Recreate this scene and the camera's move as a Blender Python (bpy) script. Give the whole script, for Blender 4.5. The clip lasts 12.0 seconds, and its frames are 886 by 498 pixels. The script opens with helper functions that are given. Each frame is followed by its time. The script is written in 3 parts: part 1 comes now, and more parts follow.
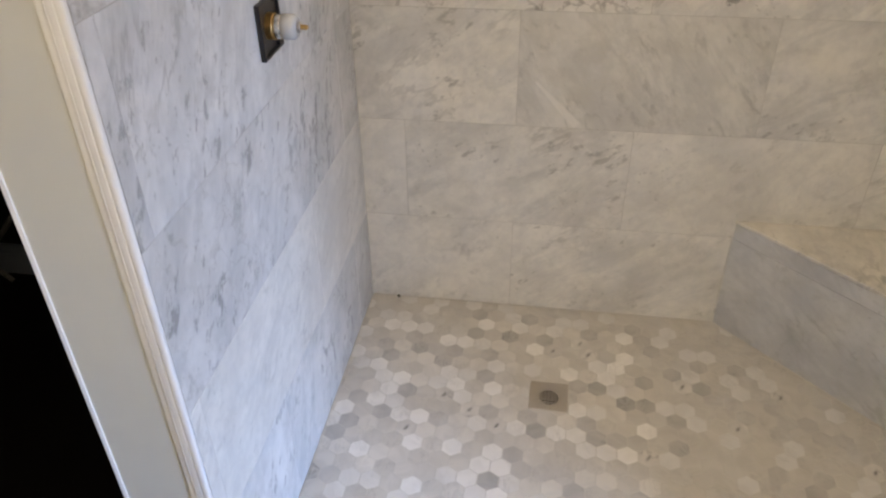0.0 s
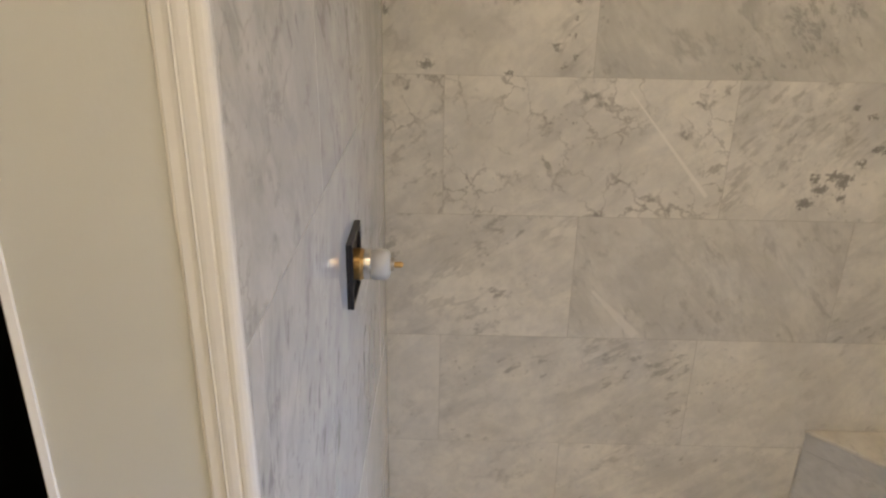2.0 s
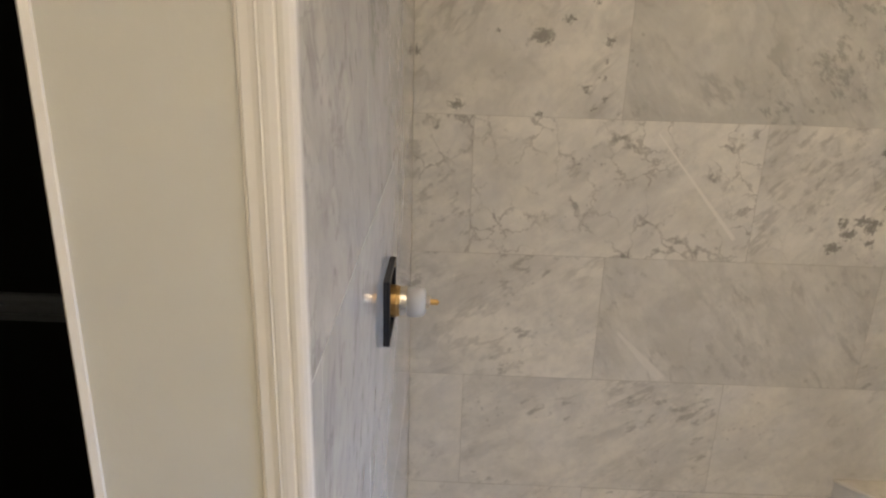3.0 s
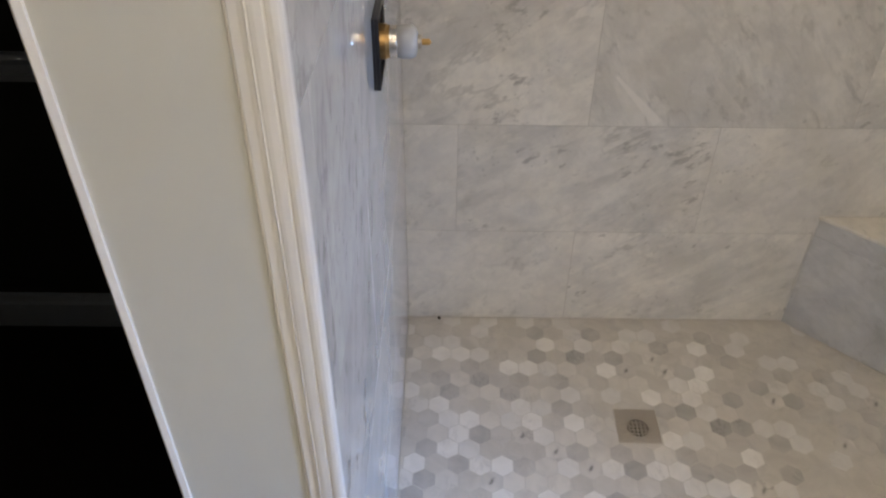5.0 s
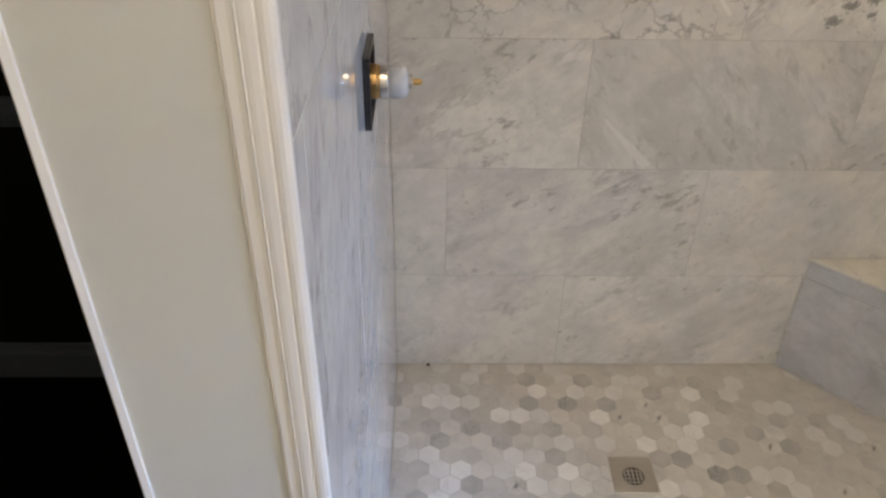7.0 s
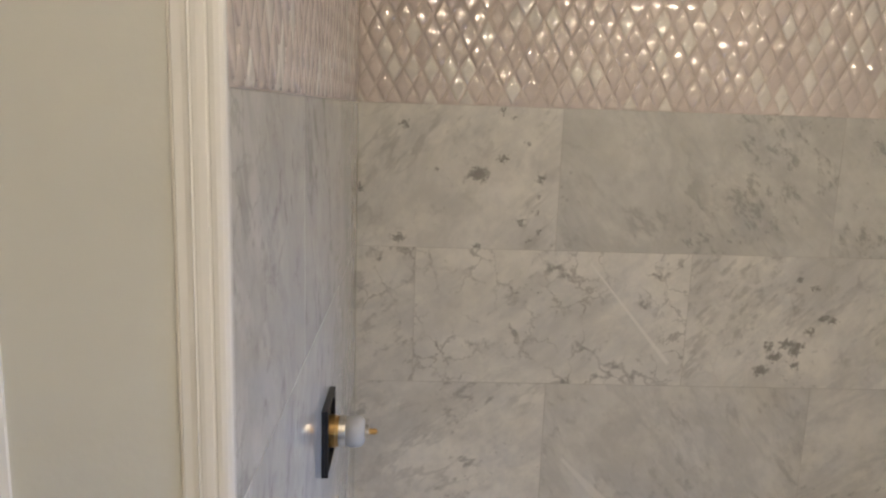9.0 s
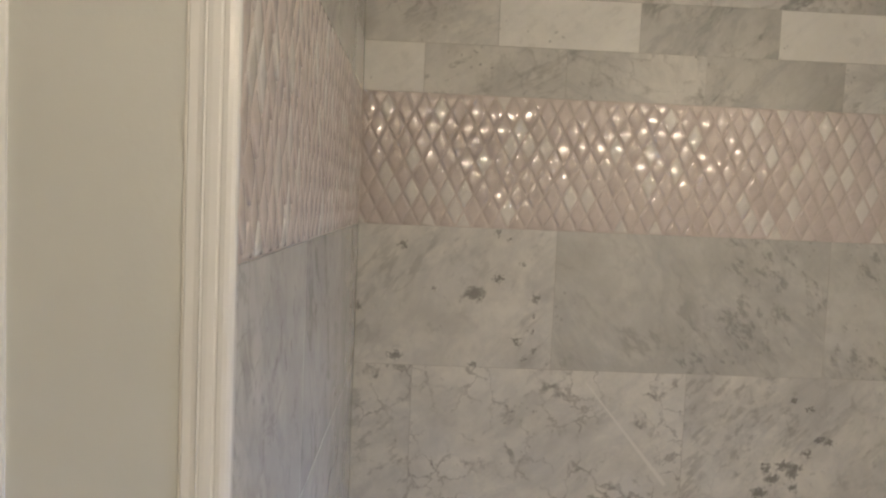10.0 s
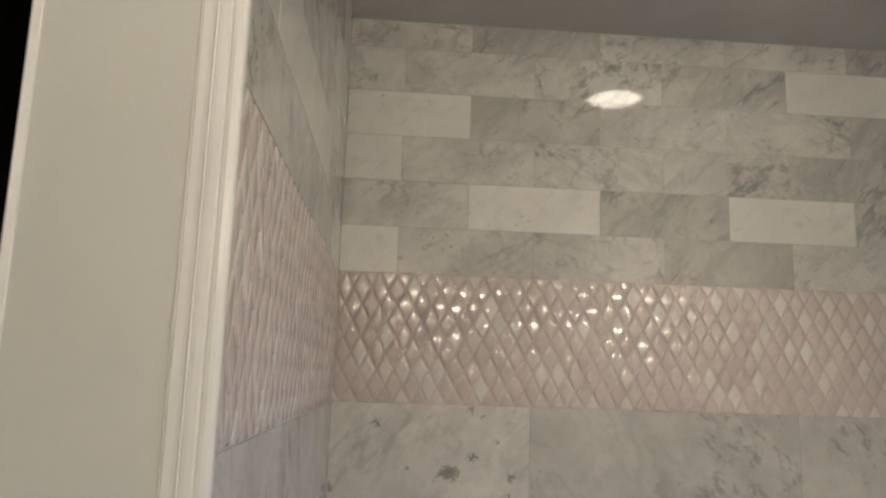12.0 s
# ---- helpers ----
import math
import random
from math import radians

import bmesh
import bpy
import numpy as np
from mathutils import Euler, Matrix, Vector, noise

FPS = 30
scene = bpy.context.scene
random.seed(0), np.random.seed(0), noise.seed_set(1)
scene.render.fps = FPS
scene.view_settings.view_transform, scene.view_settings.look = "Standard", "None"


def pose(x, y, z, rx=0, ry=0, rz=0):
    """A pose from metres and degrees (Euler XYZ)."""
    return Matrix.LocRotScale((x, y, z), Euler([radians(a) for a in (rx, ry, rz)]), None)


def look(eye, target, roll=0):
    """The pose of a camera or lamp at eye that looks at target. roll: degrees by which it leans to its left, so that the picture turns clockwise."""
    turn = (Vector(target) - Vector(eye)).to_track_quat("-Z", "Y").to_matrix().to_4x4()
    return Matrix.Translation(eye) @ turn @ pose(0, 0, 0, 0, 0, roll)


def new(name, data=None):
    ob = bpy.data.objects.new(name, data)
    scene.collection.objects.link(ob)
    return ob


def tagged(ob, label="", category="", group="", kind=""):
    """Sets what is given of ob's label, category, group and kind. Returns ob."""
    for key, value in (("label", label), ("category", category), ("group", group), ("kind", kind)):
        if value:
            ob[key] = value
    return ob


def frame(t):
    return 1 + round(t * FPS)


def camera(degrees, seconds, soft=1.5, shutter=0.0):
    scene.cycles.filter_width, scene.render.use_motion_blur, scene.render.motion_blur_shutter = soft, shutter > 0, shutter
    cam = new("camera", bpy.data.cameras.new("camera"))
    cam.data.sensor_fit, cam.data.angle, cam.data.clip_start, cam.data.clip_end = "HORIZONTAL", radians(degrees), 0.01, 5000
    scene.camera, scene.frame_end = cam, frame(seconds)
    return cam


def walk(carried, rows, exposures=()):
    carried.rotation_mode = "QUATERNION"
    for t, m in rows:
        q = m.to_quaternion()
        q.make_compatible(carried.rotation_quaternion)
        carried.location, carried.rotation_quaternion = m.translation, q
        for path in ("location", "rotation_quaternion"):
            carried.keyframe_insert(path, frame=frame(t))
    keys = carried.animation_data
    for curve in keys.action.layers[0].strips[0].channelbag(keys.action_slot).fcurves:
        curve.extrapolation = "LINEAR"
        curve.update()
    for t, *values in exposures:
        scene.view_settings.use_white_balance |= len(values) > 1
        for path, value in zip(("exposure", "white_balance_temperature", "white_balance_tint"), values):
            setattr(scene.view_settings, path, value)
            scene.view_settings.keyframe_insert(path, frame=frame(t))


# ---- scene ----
cam = camera(60.9, 12.0, soft=2.3)
PATH = [
    (0, (0.523, -1.847, 1.486), (0.264, -0.223, 0.348), -0.9),
    (0.5, (0.453, -1.79, 1.44), (0.189, -0.062, 0.468), -1.4),
    (1, (0.387, -1.67, 1.49), (-0.071, 0.085, 0.649), 0.1),
    (1.5, (0.277, -1.612, 1.507), (0.039, 0.21, 0.718), 0.4),
    (2, (0.144, -1.568, 1.507), (0.129, 0.269, 0.717), 1.0),
    (2.5, (0.101, -1.572, 1.506), (0.08, 0.297, 0.796), 2.0),
    (2.7, (0.099, -1.571, 1.504), (0.068, 0.314, 0.837), 1.9),
    (4.5, (0.099, -1.551, 1.494), (0.09, 0.101, 0.366), 0.7),
    (5, (0.099, -1.555, 1.465), (0.095, 0.018, 0.229), 0.5),
    (5.5, (0.097, -1.559, 1.436), (0.099, -0.091, 0.078), 0.3),
    (6, (0.087, -1.538, 1.409), (0.093, -0.145, -0.026), 1.7),
    (6.5, (0.093, -1.544, 1.428), (0.122, -0.048, 0.1), 1.6),
    (7, (0.088, -1.54, 1.442), (0.124, 0.109, 0.31), 0.9),
    (7.5, (0.098, -1.546, 1.502), (0.153, 0.218, 0.561), 1.7),
    (9.5, (0.126, -1.629, 1.534), (0.204, 0.357, 1.311), 1.8),
    (10, (0.125, -1.637, 1.579), (0.199, 0.358, 1.459), 2.4),
    (10.5, (0.101, -1.645, 1.583), (0.223, 0.351, 1.584), 2.8),
    (11, (0.101, -1.653, 1.579), (0.24, 0.338, 1.71), 2.7),
    (11.5, (0.107, -1.672, 1.597), (0.253, 0.31, 1.827), 2.0),
    (12, (0.124, -1.675, 1.591), (0.25, 0.293, 1.924), 1.9),
]
LIGHTNESS = ((0, -0.26, 6820, 10), (0.5, -0.32, 6920, 10), (1.0, -0.34, 7250, 10), (1.5, -0.40, 7270, 10), (2.5, -0.44, 7120, 10), (4.5, -0.46, 6470, 10),
             (5.5, -0.48, 6130, 10), (6.5, -0.34, 6280, 10), (7.5, -0.32, 6430, 9), (9.5, -0.60, 6400, 10), (10.5, -0.66, 6300, 9), (12, -0.62, 6080, 9))
walk(cam, [(t, look(eye, target, roll)) for t, eye, target, roll in PATH], LIGHTNESS)

# ---------- light ----------
ROOM_W = 1.72          # shower width
DEPTH = 1.10           # shower depth
CEIL = 2.418
LAMP_X, LAMP_Y = 0.75, -0.41

world = bpy.data.worlds.new("sky")
scene.world = world
world.use_nodes = True
sky = world.node_tree.nodes.new("ShaderNodeTexSky")
sky.sky_type = "NISHITA"
sky.sun_disc = False
sky.sun_elevation = radians(35)
sky.sun_rotation = radians(200)
world.node_tree.links.new(sky.outputs[0], world.node_tree.nodes["Background"].inputs[0])
world.node_tree.nodes["Background"].inputs[1].default_value = 0.1


def area_lamp(name, m, power, colour, size, size_y=None, spread=180, disk=False):
    data = bpy.data.lights.new(name, "AREA")
    data.energy, data.color, data.size = power, colour, size
    data.shape = "DISK" if disk else "RECTANGLE"
    if size_y:
        data.size_y = size_y
    data.spread = radians(spread)
    ob = new(name, data)
    ob.matrix_basis = m
    return ob


CAN_X, CAN_Y = 0.10, -1.42
area_lamp("shower_lamp", pose(LAMP_X, LAMP_Y, CEIL - 0.006), 1.3, (1.0, 0.79, 0.58), 0.14, disk=True, spread=84)
# Added lamp, out of view: brightens the wall end and tiles from above.
area_lamp("can_lamp", pose(CAN_X, CAN_Y, CEIL - 0.014), 3.0, (1.0, 0.84, 0.65), 0.13, disk=True, spread=152)
area_lamp("window_daylight", look((2.98, -2.20, 1.00), (0.10, -0.78, -0.20)), 19.5, (0.30, 0.52, 1.0), 0.50, 0.75, spread=60)

# ---------- materials ----------


class Nodes:
    """Short hand for building a node material."""

    def __init__(self, name):
        self.mat = bpy.data.materials.new(name)
        self.mat.use_nodes = True
        self.tree = self.mat.node_tree
        self.bsdf = self.tree.nodes["Principled BSDF"]

    def put(self, kind, **values):
        node = self.tree.nodes.new("ShaderNode" + kind)
        for key, value in values.items():
            setattr(node, key, value)
        return node

    def wire(self, a, b):
        self.tree.links.new(a, b)

    def set(self, socket, value):
        if hasattr(value, "is_output"):
            self.wire(value, socket)
        else:
            socket.default_value = value

    def math(self, op, a, b=0.0, c=0.0, clamp=False):
        node = self.put("Math", operation=op, use_clamp=clamp)
        for socket, value in zip(node.inputs, (a, b, c)):
            self.set(socket, value)
        return node.outputs[0]

    def vec(self, op, a, b=(0, 0, 0), c=(0, 0, 0)):
        node = self.put("VectorMath", operation=op)
        for socket, value in zip(node.inputs, (a, b, c)):
            self.set(socket, value)
        return node.outputs[0]

    def map(self, v, turn=(0, 0, 0), scale=(1, 1, 1)):
        for key, value in (("Rotation", [radians(a) for a in turn]), ("Scale", scale)):
            node = self.put("Mapping")
            self.wire(v, node.inputs["Vector"])
            node.inputs[key].default_value = value
            v = node.outputs[0]
        return v

    def noise(self, v, scale, detail=4.0, rough=0.55, distort=0.0):
        node = self.put("TexNoise")
        self.wire(v, node.inputs["Vector"])
        node.inputs["Scale"].default_value = scale
        node.inputs["Detail"].default_value = detail
        node.inputs["Roughness"].default_value = rough
        node.inputs["Distortion"].default_value = distort
        return node.outputs[0]

    def ramp(self, v, lo, hi, a=0.0, b=1.0):
        node = self.put("MapRange", interpolation_type="SMOOTHSTEP")
        for socket, value in zip(node.inputs, (v, lo, hi, a, b)):
            self.set(socket, value)
        return node.outputs[0]

    def mix(self, f, a, b):
        node = self.put("Mix", data_type="RGBA")
        self.set(node.inputs[0], f)
        for socket, value in ((node.inputs[6], a), (node.inputs[7], b)):
            self.set(socket, value if hasattr(value, "is_output") else (*value, 1))
        return node.outputs[2]

    def bump(self, height, strength, distance):
        node = self.put("Bump")
        node.inputs["Strength"].default_value = strength
        node.inputs["Distance"].default_value = distance
        self.wire(height, node.inputs["Height"])
        self.wire(node.outputs[0], self.bsdf.inputs["Normal"])

    def finish(self, colour, rough, metal=0.0):
        self.set(self.bsdf.inputs["Base Color"], colour if hasattr(colour, "is_output") else (*colour, 1))
        self.set(self.bsdf.inputs["Roughness"], rough)
        self.bsdf.inputs["Metallic"].default_value = metal
        return self.mat


def marble(name, light=(0.82, 0.80, 0.75), grey=(0.62, 0.61, 0.585), dark=(0.22, 0.215, 0.205), vein=0.5, speck=0.5,
           crack=0.10, dots=0.25, lean=35, stretch=3.0, rough=0.04, streaks=(), spots=(), cloud=1.0, tone=(0.93, 0.11)):
    """Polished grey-white marble: soft clouds, leaning veins, mineral specks, each piece its own cut of the stone."""
    n = Nodes(name)
    local = n.put("TexCoord").outputs["Object"]
    info = n.put("ObjectInfo")
    shift = n.vec("MULTIPLY", n.math("MULTIPLY", info.outputs["Random"], 1.0), (37.0, 11.0, 53.0))
    v = n.vec("ADD", local, shift)
    along = n.map(v, (0, lean, 0), (1.0, 1.0, stretch))
    clouds = n.noise(n.map(v, (0, lean, 0), (1.0, 1.0, 0.6 + 0.3 * stretch)), 4.6, 6, 0.66, 0.4)
    fine = n.noise(v, 38, 4, 0.6)
    colour = n.mix(n.math("MULTIPLY", n.ramp(clouds, 0.36, 0.68), cloud, clamp=True), light, grey)
    colour = n.mix(n.math("MULTIPLY", n.ramp(fine, 0.38, 0.70), 0.34), colour, grey)
    # thin leaning veins, broken into patches
    wav = n.noise(along, 2.6, 5, 0.6, 0.1)
    line = n.ramp(n.math("ABSOLUTE", n.math("SUBTRACT", wav, 0.5)), 0.0, 0.03, 0.7, 0.0)
    patch = n.ramp(n.noise(v, 5.0, 3), 0.48, 0.66)
    colour = n.mix(n.math("MULTIPLY", n.math("MULTIPLY", line, patch), vein, clamp=True), colour, dark)
    wide = n.ramp(n.math("ABSOLUTE", n.math("SUBTRACT", n.noise(along, 2.0, 6, 0.66, 0.4), 0.52)), 0.0, 0.05, 1.0, 0.0)
    colour = n.mix(n.math("MULTIPLY", wide, 0.35 * vein, clamp=True), colour, (0.36, 0.37, 0.38))
    # mineral marks: ragged short blotches in groups
    marks = n.noise(n.map(v, (0, lean, 0), (1.0, 1.0, 1.9)), 24, 6, 0.68, 0.15)
    group = n.ramp(n.noise(v, 4.6, 3), 0.42, 0.66)
    blot = n.ramp(n.math("MULTIPLY_ADD", group, 0.17, marks), 0.66, 0.79)
    colour = n.mix(n.math("MULTIPLY", blot, speck, clamp=True), colour, dark)
    smear = n.ramp(n.noise(n.map(v, (0, lean, 0), (1.0, 1.0, 1.8)), 11, 6, 0.68, 0.3), 0.50, 0.72)
    colour = n.mix(n.math("MULTIPLY", smear, 0.22 * cloud, clamp=True), colour, (0.40, 0.395, 0.385))
    # short dark flecks, loosely strewn
    flecks = n.noise(n.map(v, (0, lean + 12, 0), (1.0, 1.0, 1.5)), 26, 6, 0.68, 0.5)
    strewn = n.ramp(n.noise(v, 7, 3), 0.38, 0.68, 0.0, 0.16)
    fleck = n.ramp(n.math("ADD", flecks, strewn), 0.70, 0.82)
    colour = n.mix(n.math("MULTIPLY", fleck, 0.10 + 0.50 * speck, clamp=True), colour, (0.27, 0.265, 0.25))
    # a wandering web of grey-brown seams, thick and thin, that knots into dark clots
    bend = n.put("TexNoise")
    n.wire(v, bend.inputs["Vector"])
    for key, value in (("Scale", 9.0), ("Detail", 5.0), ("Roughness", 0.62)):
        bend.inputs[key].default_value = value
    wobble = n.vec("MULTIPLY_ADD", bend.outputs[1], (0.13, 0.13, 0.13), v)
    web = n.put("TexVoronoi", feature="DISTANCE_TO_EDGE")
    n.wire(n.map(wobble, (0, 24, 0), (1, 1, 0.8)), web.inputs["Vector"])
    web.inputs["Scale"].default_value = 15
    body = n.noise(v, 17, 5, 0.65)
    edge = n.ramp(web.outputs[0], 0.0, n.ramp(body, 0.42, 0.70, 0.03, 0.15), 1.0, 0.0)
    some = n.ramp(n.noise(v, 8.0, 5, 0.65), 0.40, 0.60, 0.0, 1.0)
    seam = n.math("MULTIPLY", n.math("MULTIPLY", edge, some), crack, clamp=True)
    colour = n.mix(seam, colour, (0.33, 0.315, 0.295))
    clot = n.math("MULTIPLY", n.ramp(web.outputs[0], 0.02, 0.13, 1.0, 0.0), n.ramp(body, 0.56, 0.66))
    colour = n.mix(n.math("MULTIPLY", n.math("MULTIPLY", clot, some), crack * 1.2, clamp=True), colour, (0.26, 0.25, 0.235))
    # compact mineral specks, in loose groups
    cell = n.put("TexVoronoi", feature="F1")
    n.wire(n.vec("MULTIPLY_ADD", bend.outputs[1], (0.05, 0.05, 0.05), v), cell.inputs["Vector"])
    cell.inputs["Scale"].default_value = 58
    where = n.ramp(n.noise(v, 5.5, 3), 0.52, 0.70, 0.0, 0.30)
    rough_edge = n.math("MULTIPLY_ADD", n.noise(v, 110, 4, 0.7), 0.40, cell.outputs["Distance"])
    speckle = n.ramp(n.math("SUBTRACT", rough_edge, where), 0.08, 0.20, 1.0, 0.0)
    colour = n.mix(n.math("MULTIPLY", speckle, dots, clamp=True), colour, (0.20, 0.195, 0.185))
    sep = n.put("SeparateXYZ")
    n.wire(local, sep.inputs[0])
    wob = n.math("MULTIPLY", n.math("SUBTRACT", n.noise(local, 85, 5, 0.75), 0.5), 0.06)
    wob2 = n.math("MULTIPLY", n.math("SUBTRACT", n.noise(local, 93, 5, 0.75), 0.5), 0.06)
    px, pz = n.math("ADD", sep.outputs[0], wob), n.math("ADD", sep.outputs[2], wob2)
    for x, z, rx, rz in spots:
        ex = n.math("POWER", n.math("DIVIDE", n.math("SUBTRACT", px, x), rx), 2.0)
        ez = n.math("POWER", n.math("DIVIDE", n.math("SUBTRACT", pz, z), rz), 2.0)
        colour = n.mix(n.ramp(n.math("ADD", ex, ez), 0.15, 1.1, 0.78, 0.0), colour, (0.21, 0.20, 0.185))
    for x0, z0, x1, z1, wide_m, pale in streaks:
        length = math.hypot(x1 - x0, z1 - z0)
        ux, uz = (x1 - x0) / length, (z1 - z0) / length
        s = n.math("ADD", n.math("MULTIPLY", sep.outputs[0], ux), n.math("MULTIPLY", sep.outputs[2], uz))
        across = n.math("ADD", n.math("MULTIPLY", sep.outputs[0], -uz), n.math("MULTIPLY", sep.outputs[2], ux))
        off = n.math("ABSOLUTE", n.math("SUBTRACT", across, -x0 * uz + z0 * ux))
        s0 = x0 * ux + z0 * uz
        inside = n.math("MULTIPLY", n.ramp(s, s0, s0 + 0.01), n.ramp(s, s0 + length - 0.01, s0 + length, 1.0, 0.0))
        taper = n.ramp(s, s0, s0 + length, 0.35 * wide_m, wide_m)
        band = n.math("MULTIPLY", inside, n.ramp(n.math("DIVIDE", off, taper), 0.5, 1.0, 0.75, 0.0))
        colour = n.mix(band, colour, pale)
    shade = n.put("HueSaturation")
    n.set(shade.inputs["Value"], n.math("MULTIPLY_ADD", info.outputs["Random"], tone[1], tone[0]))
    n.wire(colour, shade.inputs["Color"])
    n.set(n.bsdf.inputs["Roughness"], n.math("MULTIPLY_ADD", fine, 0.03, rough - 0.015))
    n.bump(n.math("ADD", n.noise(v, 11, 2), n.math("MULTIPLY", fine, 0.03)), 0.05, 0.003)
    n.bsdf.inputs["Specular IOR Level"].default_value = 0.5
    n.wire(shade.outputs[0], n.bsdf.inputs["Base Color"])
    return n.mat


def painted(name, colour, rough, grain=0.1, wear=0.06, scale=60):
    n = Nodes(name)
    v = n.put("TexCoord").outputs["Object"]
    broad = n.noise(v, 2.3, 4)
    fine = n.noise(v, scale, 3)
    low = tuple(c * (1 - wear * 1.6) for c in colour)
    col = n.mix(n.ramp(broad, 0.35, 0.7), colour, low)
    n.bump(fine, grain, 0.002)
    return n.finish(col, n.math("MULTIPLY_ADD", fine, 0.12, rough - 0.06))


def metal(name, colour, rough, grain=0.05):
    n = Nodes(name)
    v = n.put("TexCoord").outputs["Object"]
    fine = n.noise(n.map(v, scale=(6, 1, 1)), 160, 3)
    n.bump(fine, grain, 0.0005)
    return n.finish(n.mix(n.ramp(fine, 0.3, 0.7), colour, tuple(c * 0.8 for c in colour)), n.math("MULTIPLY_ADD", fine, 0.15, rough), 1.0)


def mosaic(name, a, b, c):
    """Glossy glazed stone, each piece of a slightly different tone."""
    n = Nodes(name)
    local = n.put("TexCoord").outputs["Object"]
    info = n.put("ObjectInfo").outputs["Random"]
    v = n.vec("ADD", local, n.vec("MULTIPLY", info, (31.0, 17.0, 47.0)))
    body = n.mix(n.ramp(n.noise(v, 26, 5), 0.35, 0.7), a, b)
    body = n.mix(n.math("FRACT", n.math("MULTIPLY", info, 7.3)), body, c)
    streak = n.ramp(n.noise(n.map(v, (0, 35, 0), (1, 1, 3)), 34, 5), 0.52, 0.74, 0.0, 0.30)
    body = n.mix(streak, body, tuple(k * 0.72 for k in b))
    n.bump(n.noise(v, 60, 2), 0.05, 0.002)
    n.bsdf.inputs["Specular IOR Level"].default_value = 0.8
    return n.finish(body, 0.03)


def hexstone(name, light, grey, rough=0.30, vein=0.22, mark=False):
    n = Nodes(name)
    local = n.put("TexCoord").outputs["Object"]
    info = n.put("ObjectInfo").outputs["Random"]
    v = n.vec("ADD", local, n.vec("MULTIPLY", info, (31.0, 17.0, 47.0)))
    colour = n.mix(n.ramp(n.noise(v, 14, 5, 0.6, 0.8), 0.35, 0.7), light, grey)
    wav = n.noise(n.map(v, (0, 0, 35), (1, 3, 1)), 16, 5, 0.6, 1.5)
    line = n.ramp(n.math("ABSOLUTE", n.math("SUBTRACT", wav, 0.5)), 0.0, 0.04, 1.0, 0.0)
    colour = n.mix(n.math("MULTIPLY", n.math("MULTIPLY", line, n.ramp(n.noise(v, 9, 2), 0.5, 0.62)), vein), colour, (0.22, 0.21, 0.20))
    if mark:
        # one ragged black mineral fleck and its grey halo
        skew = n.vec("LENGTH", n.map(local, (0, 62, 0), (1.0, 0.0, 2.3)))
        skew = skew.node.outputs["Value"]
        ragged = n.math("MULTIPLY_ADD", n.noise(v, 130, 4, 0.75), 0.022, skew)
        colour = n.mix(n.ramp(ragged, 0.016, 0.030, 0.45, 0.0), colour, (0.30, 0.285, 0.26))
        colour = n.mix(n.ramp(ragged, 0.013, 0.022, 0.75, 0.0), colour, (0.13, 0.12, 0.11))
    tone = n.put("HueSaturation")
    n.set(tone.inputs["Value"], n.math("MULTIPLY_ADD", info, 0.22, 0.86))
    n.wire(colour, tone.inputs["Color"])
    n.bump(n.noise(v, 70, 3), 0.08, 0.002)
    return n.finish(tone.outputs[0], rough)


def grouted(name, colour):
    n = Nodes(name)
    v = n.put("TexCoord").outputs["Object"]
    fine = n.noise(v, 220, 4)
    col = n.mix(n.ramp(n.noise(v, 6, 4), 0.3, 0.7), colour, tuple(c * 0.82 for c in colour))
    n.bump(fine, 0.3, 0.002)
    return n.finish(col, 0.85)


M_PLAIN = marble("marble_plain", vein=0.40, speck=0.50, lean=32)
M_SOFT = marble("marble_soft", vein=0.25, speck=0.22, cloud=0.7, lean=40)
M_GREY = marble("marble_grey", light=(0.74, 0.73, 0.69), grey=(0.58, 0.575, 0.545), vein=0.5, speck=0.5, lean=-48, stretch=2.2)
M_VEIN = marble("marble_veined", vein=0.5, speck=0.48, lean=30)
M_LONG = marble("marble_long_veins", light=(0.76, 0.755, 0.74), grey=(0.58, 0.585, 0.585), vein=0.5, speck=0.55, lean=68, stretch=4.0)
M_WEB = marble("marble_cracked", vein=0.30, speck=0.35, crack=0.62, dots=0.5)
M_WEB_STREAK = marble("marble_cracked_streak", vein=0.30, speck=0.40, crack=0.62, dots=0.6, streaks=((0.078, 0.13, 0.275, -0.105, 0.006, (0.86, 0.84, 0.80)),))
M_STREAK = marble("marble_streak", light=(0.765, 0.75, 0.71), grey=(0.60, 0.59, 0.56), vein=0.45, speck=0.25, lean=-55, stretch=3.5,
                  streaks=((-0.262, -0.025, -0.142, -0.149, 0.015, (0.86, 0.84, 0.80)),))
SPOTS = ((0.042, 0.010, 0.026, 0.019), (0.093, 0.044, 0.012, 0.012), (0.176, 0.004, 0.010, 0.010), (0.173, -0.040, 0.006, 0.008),
         (0.138, -0.092, 0.009, 0.009), (0.171, -0.070, 0.006, 0.007), (0.178, -0.114, 0.007, 0.006), (-0.128, -0.132, 0.017, 0.011),
         (-0.118, 0.112, 0.010, 0.008), (0.088, 0.146, 0.011, 0.007), (0.112, 0.131, 0.006, 0.006), (0.042, -0.146, 0.011, 0.006),
         (-0.050, 0.016, 0.006, 0.005), (-0.212, -0.028, 0.008, 0.010), (0.145, 0.075, 0.005, 0.005), (0.155, -0.13, 0.005, 0.005))
M_SPOT = marble("marble_spotted", vein=0.4, speck=0.25, spots=SPOTS, lean=50)
